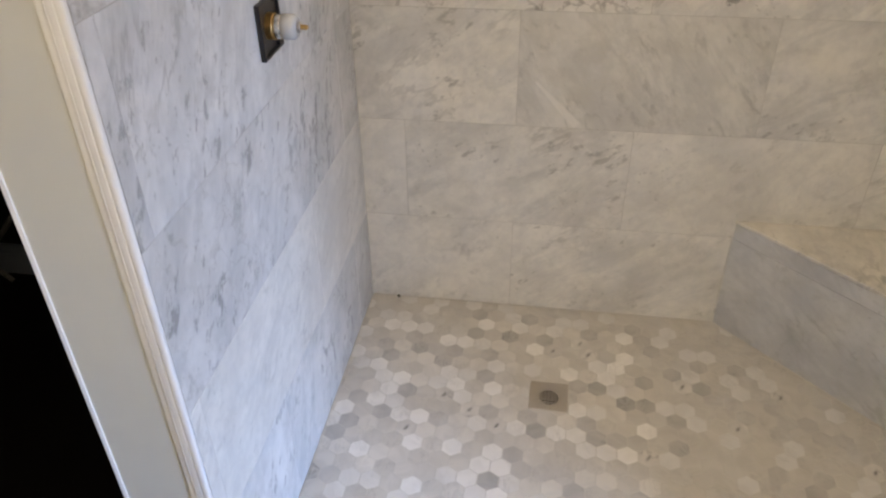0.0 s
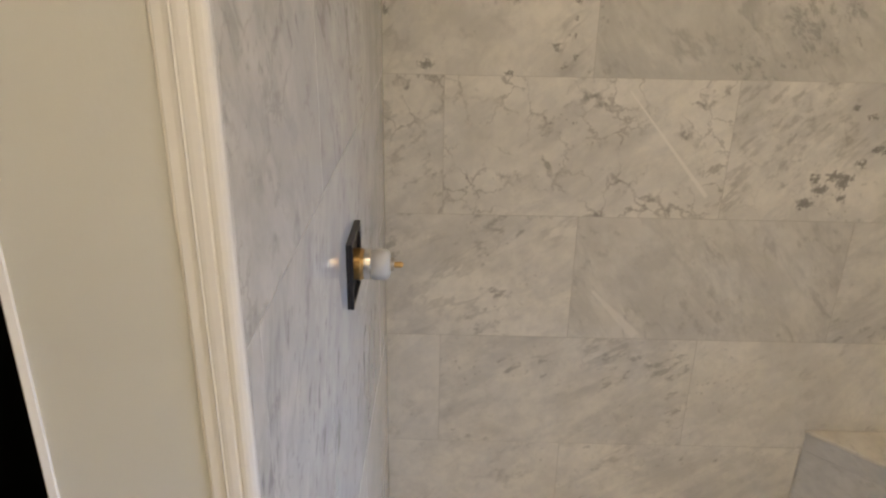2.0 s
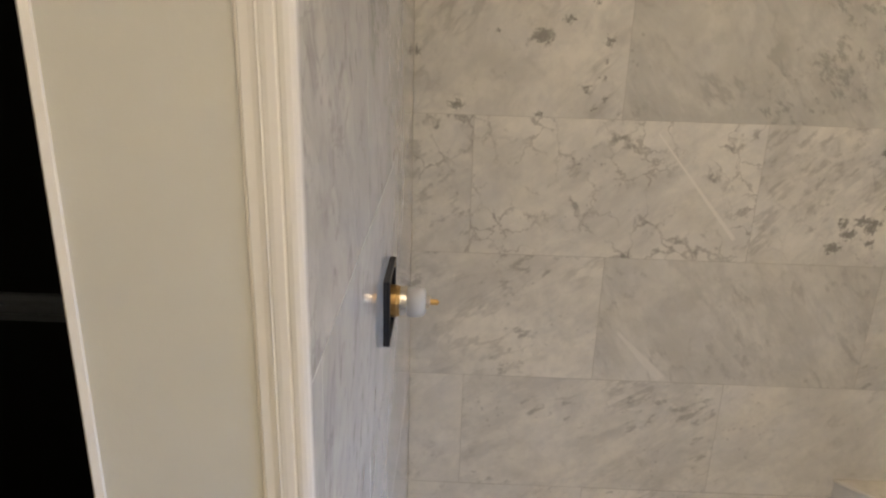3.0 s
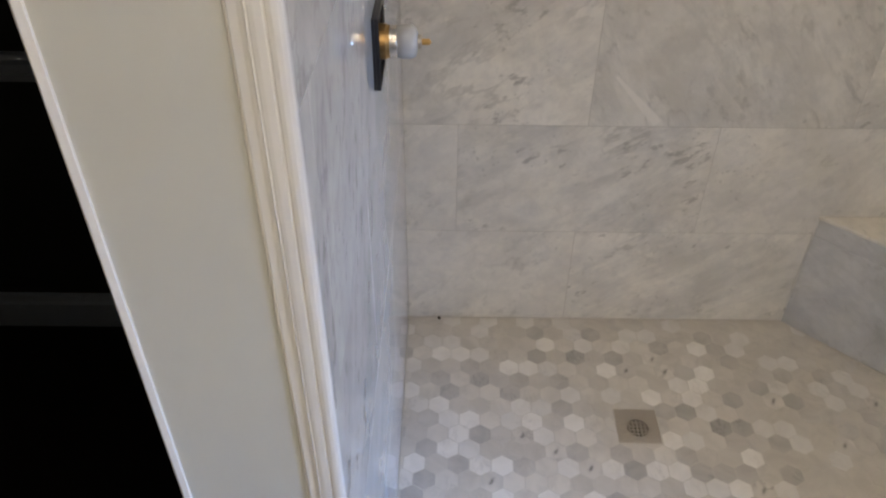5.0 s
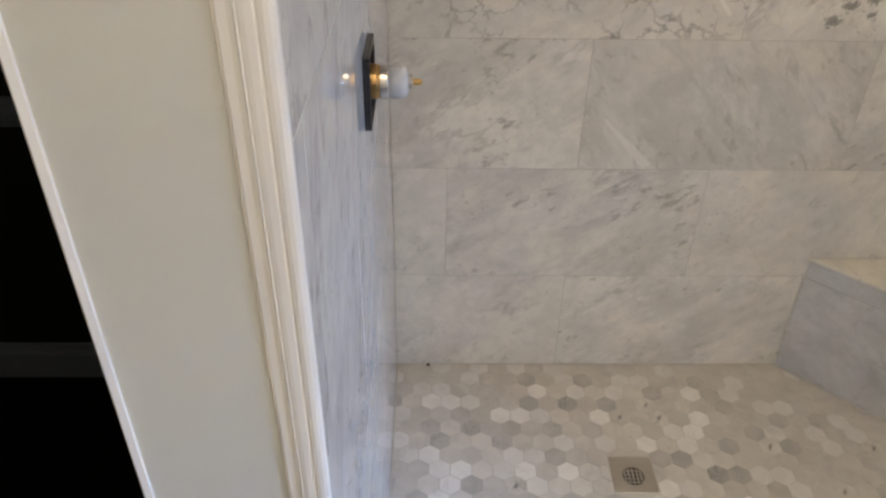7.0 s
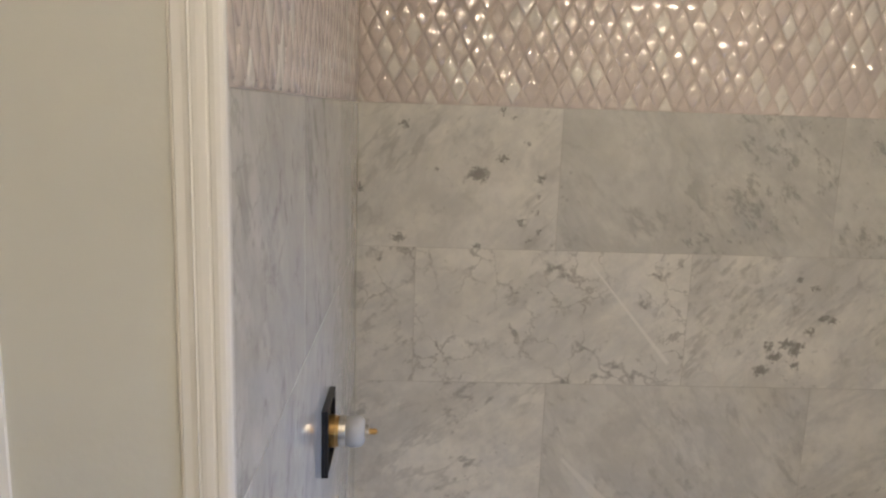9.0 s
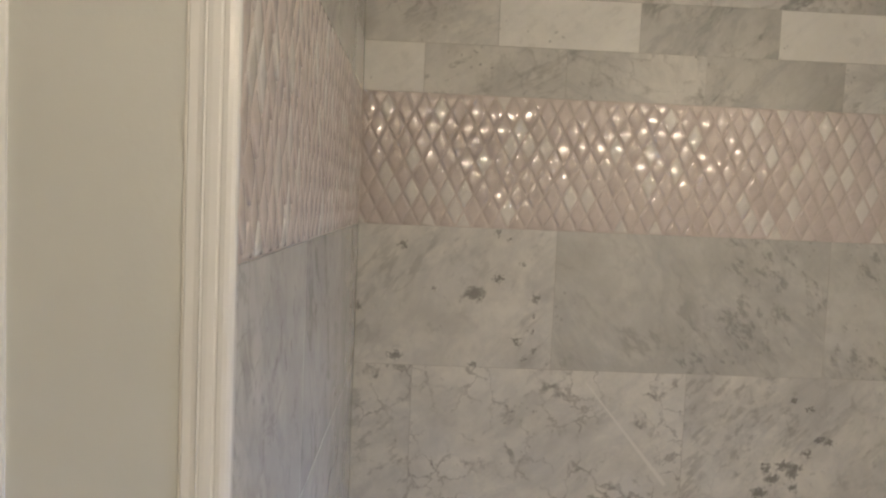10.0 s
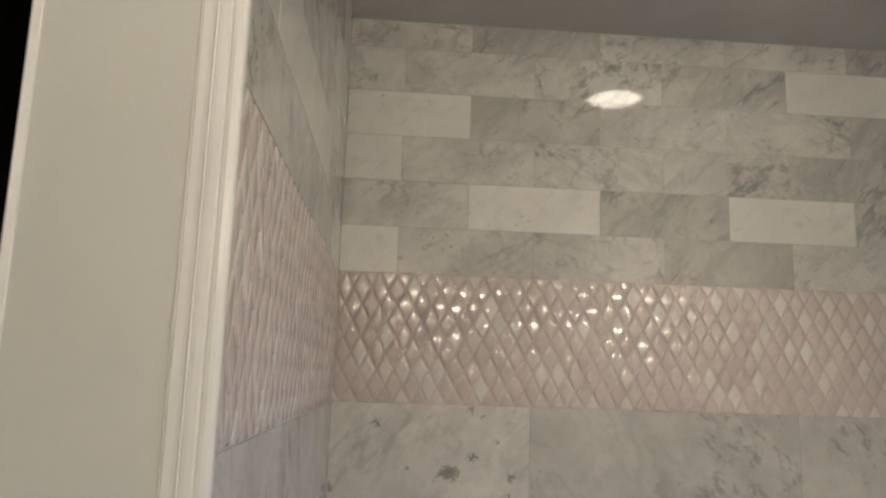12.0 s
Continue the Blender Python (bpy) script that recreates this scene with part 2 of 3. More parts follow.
M_DARK = marble("marble_dark_vein", vein=0.5, speck=0.35, crack=0.2, lean=42, stretch=3.0,
                spots=[(-0.125 + 0.026 * i, -0.112 + 0.020 * i + 0.012 * (i % 3), 0.022 - 0.0015 * i, 0.013 - 0.0009 * i) for i in range(7)]
                + [(-0.112, -0.055, 0.010, 0.018), (-0.052, -0.066, 0.016, 0.012), (-0.047, -0.098, 0.012, 0.010), (-0.06, 0.10, 0.012, 0.007), (-0.02, 0.082, 0.012, 0.006)])
M_MOSAIC = mosaic("mosaic_glaze", (0.71, 0.635, 0.60), (0.63, 0.56, 0.53), (0.74, 0.67, 0.635))
M_MOSAIC_PALE = mosaic("mosaic_pale_glaze", (0.80, 0.765, 0.72), (0.72, 0.68, 0.64), (0.83, 0.80, 0.76))
M_HEX = [hexstone("hex_white", (0.77, 0.75, 0.71), (0.68, 0.66, 0.62)),
         hexstone("hex_cream", (0.64, 0.61, 0.555), (0.55, 0.525, 0.48)),
         hexstone("hex_grey", (0.56, 0.54, 0.50), (0.46, 0.44, 0.41)),
         hexstone("hex_dark", (0.49, 0.47, 0.435), (0.39, 0.375, 0.35), vein=0.6),
         hexstone("hex_black_fleck", (0.66, 0.63, 0.58), (0.52, 0.50, 0.46), vein=0.6, mark=True)]
M_GROUT = grouted("wall_grout", (0.56, 0.54, 0.50))
M_GROUT_FLOOR = grouted("floor_grout", (0.60, 0.575, 0.52))
M_GROUT_BAND = grouted("band_grout", (0.68, 0.61, 0.57))
M_BEIGE = painted("beige_wall_paint", (0.645, 0.655, 0.62), 0.5, 0.12, 0.05, 120)
M_WHITE = painted("white_gloss_paint", (0.88, 0.88, 0.865), 0.22, 0.06, 0.04, 90)
M_CAULK = painted("white_caulk", (0.80, 0.785, 0.74), 0.4)
# Ceiling paint greyed below its own tone to hold the lack of light.
M_CEIL = painted("shade_greyed_ceiling", (0.56, 0.56, 0.525), 0.8, 0.2)
# Side room paint taken down to near-black: the missing light is in the colour.
M_DARKWALL = painted("shaded_charcoal_paint", (0.005, 0.0048, 0.004), 0.8)
# White trim dulled to grey-blue; the low light is mixed into the paint.
M_DIMTRIM = painted("dimmed_white_trim", (0.065, 0.075, 0.09), 0.5)
M_DARKFLOOR = painted("shaded_dark_wood", (0.003, 0.002, 0.002), 0.8)
# Sheen cut as well, so stray room light leaves them black.
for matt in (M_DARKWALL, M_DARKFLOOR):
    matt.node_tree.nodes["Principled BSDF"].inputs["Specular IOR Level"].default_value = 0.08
# Floor out of view; its brown is picked dark to weaken bounce light.
M_ROOMFLOOR = painted("low_bounce_brown", (0.20, 0.175, 0.145), 0.4)
M_BLACK = painted("black_plastic", (0.018, 0.017, 0.018), 0.38, 0.1, 0.2)
M_PLASTIC = painted("pale_grey_plastic", (0.52, 0.52, 0.51), 0.25, 0.03)
M_BRASS = metal("aged_brass", (0.62, 0.40, 0.16), 0.28)
M_CHROME = metal("nickel", (0.80, 0.75, 0.67), 0.16)
M_STEEL = metal("brushed_nickel", (0.56, 0.52, 0.46), 0.42)
M_JOINTDOT = painted("dark_dot_paint", (0.09, 0.08, 0.065), 0.85, 0.4)
M_HOLE = painted("drain_dark", (0.07, 0.065, 0.06), 0.7)
M_FRAME = painted("window_frame_paint", (0.8, 0.8, 0.78), 0.4)
glow = Nodes("lamp_lens")
glow.bsdf.inputs["Emission Color"].default_value = (1.0, 0.86, 0.66, 1)
glow.bsdf.inputs["Emission Strength"].default_value = 25
M_LENS = glow.finish((0.9, 0.9, 0.88), 0.5)
bulb = Nodes("vanity_globe")
bulb.bsdf.inputs["Emission Color"].default_value = (1.0, 0.81, 0.60, 1)
bulb.bsdf.inputs["Emission Strength"].default_value = 90
M_GLOBE = bulb.finish((0.9, 0.9, 0.88), 0.3)
glass = Nodes("window_glass")
glass.bsdf.inputs["Transmission Weight"].default_value = 1.0
M_GLASS = glass.finish((1, 1, 1), 0.02)

# ---------- mesh helpers ----------


def mesh_of(name, bm, material, smooth=False):
    me = bpy.data.meshes.new(name)
    bmesh.ops.recalc_face_normals(bm, faces=bm.faces)
    bm.to_mesh(me)
    bm.free()
    me.materials.append(material)
    if smooth:
        for p in me.polygons:
            p.use_smooth = True
    return me


def part(name, bm, material, parent=None, label="", smooth=False):
    ob = new(name, mesh_of(name, bm, material, smooth))
    ob.parent = parent
    if label:
        ob["label"] = label
    return ob


def box(bm, x0, x1, y0, y1, z0, z1, bevel=0.0):
    m = Matrix.LocRotScale(((x0 + x1) / 2, (y0 + y1) / 2, (z0 + z1) / 2), None, (x1 - x0, y1 - y0, z1 - z0))
    made = bmesh.ops.create_cube(bm, size=1, matrix=m)
    if bevel:
        edges = {e for v in made["verts"] for e in v.link_edges}
        bmesh.ops.bevel(bm, geom=list(edges), offset=bevel, segments=2, affect="EDGES", profile=0.6)
    return bm


def boxed(*a, bevel=0.0):
    return box(bmesh.new(), *a, bevel=bevel)


def lathe(profile, axis_pose=Matrix.Identity(4), steps=32):
    """A body of revolution about local z from (radius, z) pairs."""
    bm = bmesh.new()
    rings = []
    for r, z in profile:
        rings.append([bm.verts.new(axis_pose @ Vector((r * math.cos(a), r * math.sin(a), z)))
                      for a in (2 * math.pi * i / steps for i in range(steps))])
    for lo, hi in zip(rings, rings[1:]):
        for i in range(steps):
            bm.faces.new((lo[i], lo[(i + 1) % steps], hi[(i + 1) % steps], hi[i]))
    bm.faces.new(rings[0][::-1])
    bm.faces.new(rings[-1])
    return bm


def extruded(points, z0, z1, steps=1):
    """A closed outline of (x, y) points drawn upwards."""
    bm = bmesh.new()
    rows = [[bm.verts.new((x, y, z0 + (z1 - z0) * k / steps)) for x, y in points] for k in range(steps + 1)]
    m = len(points)
    for lo, hi in zip(rows, rows[1:]):
        for i in range(m):
            bm.faces.new((lo[i], lo[(i + 1) % m], hi[(i + 1) % m], hi[i]))
    bm.faces.new(rows[0][::-1])
    bm.faces.new(rows[-1])
    return bm


def clip(poly, a, b, c):
    """The part of a flat outline where a*x + b*y <= c."""
    out = []
    for (x0, y0), (x1, y1) in zip(poly, poly[1:] + poly[:1]):
        d0, d1 = a * x0 + b * y0 - c, a * x1 + b * y1 - c
        if d0 <= 0:
            out.append((x0, y0))
        if d0 * d1 < 0:
            f = d0 / (d0 - d1)
            out.append((x0 + f * (x1 - x0), y0 + f * (y1 - y0)))
    return out


def extent(poly):
    return abs(sum(x0 * y1 - x1 * y0 for (x0, y0), (x1, y1) in zip(poly, poly[1:] + poly[:1]))) / 2 if len(poly) > 2 else 0.0


def shrunk(poly, by):
    cx, cy = sum(p[0] for p in poly) / len(poly), sum(p[1] for p in poly) / len(poly)
    out = []
    for x, y in poly:
        d = math.hypot(x - cx, y - cy) or 1
        f = max(0.2, 1 - by / d)
        out.append((cx + (x - cx) * f, cy + (y - cy) * f))
    return out


def slab_data(poly, thick, chamfer, rise=0.0):
    """Vertices and faces of one tile that faces local -y (outline in local x, z): sides, a chamfer and a face, which may swell into a ridge."""
    m = len(poly)
    inner = shrunk(poly, chamfer * 1.4)
    verts = [(x, thick, z) for x, z in poly] + [(x, chamfer, z) for x, z in poly] + [(x, 0.0, z) for x, z in inner]
    faces = []
    for i in range(m):
        j = (i + 1) % m
        faces += [(i, j, m + j, m + i), (m + i, m + j, 2 * m + j, 2 * m + i)]
    if rise:
        # pillowed edge: rings that bend over from the side to the face
        verts, faces = [(x, thick, z) for x, z in poly], []
        mx, mz = sum(p[0] for p in poly) / m, sum(p[1] for p in poly) / m
        for f, depth in ((1.0, 0.0026), (0.955, 0.0012), (0.87, 0.00062), (0.60, 0.00024), (0.30, 0.00006)):
            verts += [(mx + (x - mx) * f, depth, mz + (z - mz) * f) for x, z in poly]
        for k in range(5):
            for i in range(m):
                j = (i + 1) % m
                faces.append((k * m + i, k * m + j, (k + 1) * m + j, (k + 1) * m + i))
        verts.append((mx, 0.0, mz))
        faces += [(5 * m + i, 5 * m + (i + 1) % m, 6 * m) for i in range(m)]
    else:
        faces.append(tuple(range(2 * m, 3 * m)))
    return verts, faces


SHARED = {}


def slab_mesh(name, poly, thick, chamfer, material, rise=0.0):
    key = (name, material.name, rise, tuple((round(x, 4), round(z, 4)) for x, z in poly))
    if key not in SHARED:
        verts, faces = slab_data(poly, thick, chamfer, rise)
        bm = bmesh.new()
        vs = [bm.verts.new(v) for v in verts]
        for f in faces:
            bm.faces.new([vs[i] for i in f])
        me = mesh_of(name, bm, material, smooth=bool(rise))
        SHARED[key] = me
    return SHARED[key]


def rect(w, h):
    return [(-w / 2, -h / 2), (w / 2, -h / 2), (w / 2, h / 2), (-w / 2, h / 2)]


# ---------- setting ----------
TILE_T = 0.009
wall_back = tagged(part("wall_back", boxed(-0.165, ROOM_W + 0.12, 0.0007, 0.14, -0.05, CEIL), M_GROUT),
                   "grouted shower back wall clad in grey-white marble", "wall", kind="structure")
wall_left = tagged(part("wall_left", boxed(-0.150, -0.0007, -DEPTH, 0.0, -0.05, CEIL), M_GROUT),
                   "grouted shower side wall clad in polished marble", "wall", kind="structure")
# Out of view; run past the shower's front to cut the window light's edge.
wall_right = tagged(part("wall_right", boxed(ROOM_W, ROOM_W + 0.12, -1.38, 0.007, -0.05, CEIL), M_SOFT),
                    "unseen pale marble wall closing the shower and cutting the daylight", "wall", kind="structure")
bed = bmesh.new()
for a in ((0.0, 0.525, -1.20, 0.0), (0.617, ROOM_W, -1.20, 0.0), (0.525, 0.617, -1.20, -0.424), (0.525, 0.617, -0.332, 0.0)):
    box(bed, *a, -0.06, -0.0008)
box(bed, 0.52, 0.622, -0.43, -0.326, -0.08, -0.062)
floor = tagged(part("floor", bed, M_GROUT_FLOOR),
               "shower floor of small hexagonal marble mosaic tiles", "floor", kind="structure")
ceiling = tagged(part("ceiling", boxed(-2.2, 3.1, -2.70, 0.14, CEIL, CEIL + 0.1), M_CEIL), "plain painted ceiling, greyed in place of shade", "ceiling", kind="structure")

# end of the partition: beige face with a rounded corner on its far side
end_points = [(-0.012, -DEPTH), (-0.012, -DEPTH - 0.002)]
end_points += [(-0.165 + 0.006 - 0.006 * math.sin(a), -DEPTH - 0.002 + 0.006 - 0.006 * math.cos(a)) for a in (radians(d) for d in range(0, 91, 15))]
end_points += [(-0.165, 0.0), (-0.151, 0.0), (-0.151, -DEPTH)]
tagged(part("wall_end", extruded(end_points, 0.0, CEIL), M_BEIGE), "beige painted end of the partition wall", "wall", kind="structure")
# White on this bead stands in for the highlight along the rounded corner.
tagged(part("corner_highlight_bead", extruded([(-0.1685, -DEPTH + 0.012), (-0.1685, -DEPTH - 0.003), (-0.166, -DEPTH - 0.0055), (-0.160, -DEPTH - 0.0045),
                                     (-0.1595, -DEPTH - 0.0015), (-0.1652, -DEPTH + 0.004)], 0.0, CEIL), M_WHITE),
       "thin corner bead whitened for the highlight on the wall's edge", "trim", kind="structure")

# moulded casing on the wall's end
X0, CW = -0.036, 1.0
CASING = [(0.0, 0.0), (0.0, 0.0022), (0.0008, 0.0030), (0.0070, 0.0034), (0.0105, 0.0044), (0.0120, 0.0058), (0.0126, 0.0050), (0.0136, 0.0050), (0.0142, 0.0060),
          (0.0175, 0.0066), (0.0228, 0.0067), (0.0236, 0.0056), (0.0248, 0.0056), (0.0256, 0.0070), (0.0290, 0.0077), (0.0325, 0.0074),
          (0.0352, 0.0062), (0.0365, 0.0040), (0.0365, 0.0)]
tagged(part("casing", extruded([(X0 + x * CW, -DEPTH - 0.0025 - y) for x, y in CASING], 0.0, CEIL), M_WHITE),
       "white moulded wooden casing beside the shower tile", "trim", kind="structure")

# bathroom round the camera
tagged(part("bathroom_floor", boxed(-2.2, 3.1, -2.70, -1.20, -0.06, -0.004), M_ROOMFLOOR), "unseen bathroom floor, kept dark brown to cut bounce light", "floor", kind="structure")
tagged(part("wall_south", boxed(-2.2, 3.1, -2.85, -2.70, -0.06, CEIL), M_BEIGE), "beige painted bathroom wall", "wall", kind="structure")
tagged(part("wall_west", boxed(-2.3, -2.2, -2.70, -1.22, -0.06, CEIL), M_BEIGE), "beige painted bathroom wall", "wall", kind="structure")
east = bmesh.new()
box(east, 3.0, 3.12, -2.70, -2.51, -0.06, CEIL)
box(east, 3.0, 3.12, -1.90, -1.38, -0.06, CEIL)
box(east, 3.0, 3.12, -2.51, -1.90, -0.06, 0.60)
box(east, 3.0, 3.12, -2.51, -1.90, 1.70, CEIL)
tagged(part("wall_east", east, M_BEIGE), "beige painted wall with a window opening", "wall", kind="structure")
tagged(part("wall_north", boxed(ROOM_W + 0.12, 3.1, -1.38, -1.26, -0.06, CEIL), M_BEIGE), "beige painted wall beside the shower", "wall", kind="structure")
tagged(part("wall_doorway", boxed(-2.2, -1.02, -1.22, -1.10, -0.06, CEIL), M_BEIGE), "beige painted wall beside the dark doorway", "wall", kind="structure")
# window
window_1 = tagged(new("window_1"), "white framed bathroom window", "window", kind="structure")
wf = bmesh.new()
for a in ((3.02, 3.08, -2.51, -2.46, 0.60, 1.70), (3.02, 3.08, -1.95, -1.90, 0.60, 1.70), (3.02, 3.08, -2.46, -1.95, 0.60, 0.66),
          (3.02, 3.08, -2.46, -1.95, 1.64, 1.70), (3.02, 3.08, -2.46, -1.95, 1.13, 1.17)):
    box(wf, *a)
part("window_frame", wf, M_FRAME, window_1)
pane = part("pane", boxed(3.048, 3.052, -2.46, -1.95, 0.66, 1.64), M_GLASS, window_1)
pane.visible_shadow = False

# side room past the partition, its darkness put into the paint
tagged(part("wall_dark_room", boxed(-2.2, -0.165, -0.04, 0.08, -0.06, CEIL), M_DARKWALL), "charcoal wall of the side room, blackened in place of shade", "wall", kind="structure")
tagged(part("wall_dark_side", boxed(-2.3, -2.2, -1.22, 0.08, -0.06, CEIL), M_DARKWALL), "charcoal wall of the side room, blackened in place of shade", "wall", kind="structure")
tagged(part("floor_dark_room", boxed(-2.2, -0.165, -1.20, -0.04, -0.06, 0.0), M_DARKFLOOR), "dark brown side room floor, blackened in place of shade", "floor", kind="structure")
tagged(part("ceiling_dark_room", boxed(-2.2, -0.1655, -1.10, -0.04, CEIL - 0.02, CEIL - 0.004), M_DARKWALL), "side room ceiling, painted near-black in place of shade", "ceiling", kind="structure")


def moulding(name, z0, z1, label, steps):
    outline = [(0.0, z0)] + [(-d, z0 + (z1 - z0) * f) for f, d in steps] + [(0.0, z1)]
    bm = bmesh.new()
    a = [bm.verts.new((-2.2, -0.04 + y, z)) for y, z in outline]
    b = [bm.verts.new((-0.17, -0.04 + y, z)) for y, z in outline]
    k = len(a)
    for i in range(k):
        bm.faces.new((a[i], a[(i + 1) % k], b[(i + 1) % k], b[i]))
    bm.faces.new(a)
    bm.faces.new(b[::-1])
    return tagged(part(name, bm, M_DIMTRIM), label, "trim", kind="structure")


moulding("baseboard", 0.0, 0.112, "side room baseboard, white dulled to grey-blue in place of shade", ((0.0, 0.014), (0.72, 0.014), (0.80, 0.010), (0.95, 0.007)))
moulding("chair_rail", 0.728, 0.798, "side room chair rail, white dulled to grey-blue in place of shade", ((0.05, 0.008), (0.3, 0.012), (0.4, 0.020), (0.7, 0.022), (0.8, 0.012), (0.95, 0.008)))

def tube(points, radius, steps=8):
    """A round tube through points."""
    bm = bmesh.new()
    rings = []
    for i, p in enumerate(points):
        p = Vector(p)
        ahead = (Vector(points[min(i + 1, len(points) - 1)]) - Vector(points[max(i - 1, 0)])).normalized()
        side = ahead.cross(Vector((0, 1, 0.01))).normalized()
        up = ahead.cross(side)
        rings.append([bm.verts.new(p + radius * (math.cos(a) * side + math.sin(a) * up)) for a in (2 * math.pi * k / steps for k in range(steps))])
    for lo, hi in zip(rings, rings[1:]):
        for k in range(steps):
            bm.faces.new((lo[k], lo[(k + 1) % steps], hi[(k + 1) % steps], hi[k]))
    bm.faces.new(rings[0][::-1])
    bm.faces.new(rings[-1])
    return bm


# Frame, webbing and cloth colours carry the room's dimness in themselves.
M_TUBE = painted("shaded_frame_paint", (0.055, 0.052, 0.045), 0.5)
M_WEBBING = painted("shaded_seat_webbing", (0.075, 0.070, 0.050), 0.8, 0.4)
M_RED, M_YELLOW, M_BLUE = painted("shaded_red_cloth", (0.050, 0.006, 0.006), 0.8), painted("shaded_yellow_cloth", (0.085, 0.075, 0.018), 0.8), painted("shaded_blue_cloth", (0.020, 0.060, 0.085), 0.8)
stand = tagged(new("folding_stand"), "folding tube stand with crossed legs in the unlit room", "folding stand")
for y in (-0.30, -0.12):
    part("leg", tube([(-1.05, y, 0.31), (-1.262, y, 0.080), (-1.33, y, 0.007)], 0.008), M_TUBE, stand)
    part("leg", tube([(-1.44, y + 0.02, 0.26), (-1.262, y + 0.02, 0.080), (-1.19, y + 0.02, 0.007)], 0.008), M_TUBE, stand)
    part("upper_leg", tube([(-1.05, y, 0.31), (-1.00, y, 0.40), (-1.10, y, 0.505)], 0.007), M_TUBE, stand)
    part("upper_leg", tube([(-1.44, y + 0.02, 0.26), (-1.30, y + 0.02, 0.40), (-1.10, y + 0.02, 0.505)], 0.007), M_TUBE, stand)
sling = bmesh.new()
rows = []
for i in range(15):
    f = i / 14
    x, zz = -1.56 + 0.58 * f, 0.42 + 0.10 * f + 0.05 * ((2 * f - 1) ** 2) + 0.02
    rows.append([sling.verts.new((x, y, zz + dz)) for y, dz in ((-0.32, 0), (-0.10, 0), (-0.10, 0.035), (-0.32, 0.035))])
for lo, hi in zip(rows, rows[1:]):
    for k in range(4):
        sling.faces.new((lo[k], lo[(k + 1) % 4], hi[(k + 1) % 4], hi[k]))
sling.faces.new(rows[0])
sling.faces.new(rows[-1][::-1])
part("seat_sling", sling, M_WEBBING, stand, "pale woven seat sling, darkened in place of shade")
bag = tagged(new("cloth_bag"), "colourful cloth bag on the folding stand, darkened in place of shade", "bag")
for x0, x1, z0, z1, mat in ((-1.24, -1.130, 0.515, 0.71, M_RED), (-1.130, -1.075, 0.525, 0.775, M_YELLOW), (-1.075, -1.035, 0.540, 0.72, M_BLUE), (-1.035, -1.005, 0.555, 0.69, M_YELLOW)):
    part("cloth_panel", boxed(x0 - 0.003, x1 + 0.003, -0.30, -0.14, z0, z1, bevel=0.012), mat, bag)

# ---------- wall tiles ----------
GAP = 0.0014
PITCH_X, PITCH_Z, Z1 = 0.6115, 0.3065, 0.304
BAND0, BAND1 = Z1 + 4 * PITCH_Z, 1.815
SUB_X, SUB_Z = 0.3065, 0.1068
ROWS_Z = [0.0, Z1, Z1 + PITCH_Z, Z1 + 2 * PITCH_Z, Z1 + 3 * PITCH_Z, BAND0]
rng = random.Random(7)


def cuts(first, pitch, end):
    xs = [0.0]
    x = first
    while x < end - 0.01:
        xs.append(x)
        x += pitch
    return xs + [end]


def lay(wall, place, x0, x1, z0, z1, material, name="tile"):
    """One wall tile between its joints; place turns wall coordinates (along, up) into a pose."""
    me = slab_mesh(name, rect(x1 - x0 - GAP, z1 - z0 - GAP), TILE_T, 0.0004, material)
    ob = new(name, me)
    ob.parent = wall
    ob.matrix_basis = place((x0 + x1) / 2, (z0 + z1) / 2) @ pose(0, rng.uniform(-0.0003, 0.0003), 0, rng.uniform(-0.06, 0.06), 0, rng.uniform(-0.04, 0.04))
    return ob


def on_back(s, z):
    return pose(s, 0.0, z)


def on_left(s, z):
    # along the side wall, from the corner towards the room
    return pose(0.0, -s, z, 0, 0, 90)


M_SIDE = marble("marble_side_speckled", light=(0.75, 0.74, 0.72), grey=(0.60, 0.60, 0.59), vein=0.6, speck=0.45, crack=0.35, lean=-60, stretch=2.6)
M_BLOT = marble("marble_side_blotched", light=(0.75, 0.74, 0.72), grey=(0.60, 0.60, 0.59), vein=0.5, speck=0.60, crack=0.30, lean=62, stretch=2.2)
LEFT = {1: M_LONG, 2: M_SOFT, 3: M_BLOT, 4: M_LONG, 5: M_SIDE}
BACK = {(1, 0): M_SOFT, (1, 1): M_PLAIN, (1, 2): M_PLAIN, (2, 0): M_SOFT, (2, 1): M_VEIN, (2, 2): M_SOFT, (3, 0): M_PLAIN, (3, 1): M_STREAK, (3, 2): M_VEIN,
        (4, 0): M_WEB, (4, 1): M_WEB_STREAK, (4, 2): M_DARK, (5, 0): M_SPOT, (5, 1): M_GREY, (5, 2): M_GREY}
for row in range(1, 6):
    xs = cuts((0.430 if row == 3 else 0.4345) if row % 2 else 0.128, PITCH_X, ROOM_W)
    for k, (a, b) in enumerate(zip(xs, xs[1:])):
        lay(wall_back, on_back, a, b, ROWS_Z[row - 1], ROWS_Z[row], BACK.get((row, k), M_PLAIN))
    ys = cuts(0.76 - PITCH_X if row % 2 == 1 else 0.45, PITCH_X, DEPTH)
    for a, b in zip(ys, ys[1:]):
        lay(wall_left, on_left, a, b, ROWS_Z[row - 1], ROWS_Z[row], LEFT[row])
SUB_TONE = (0.90, 0.12)
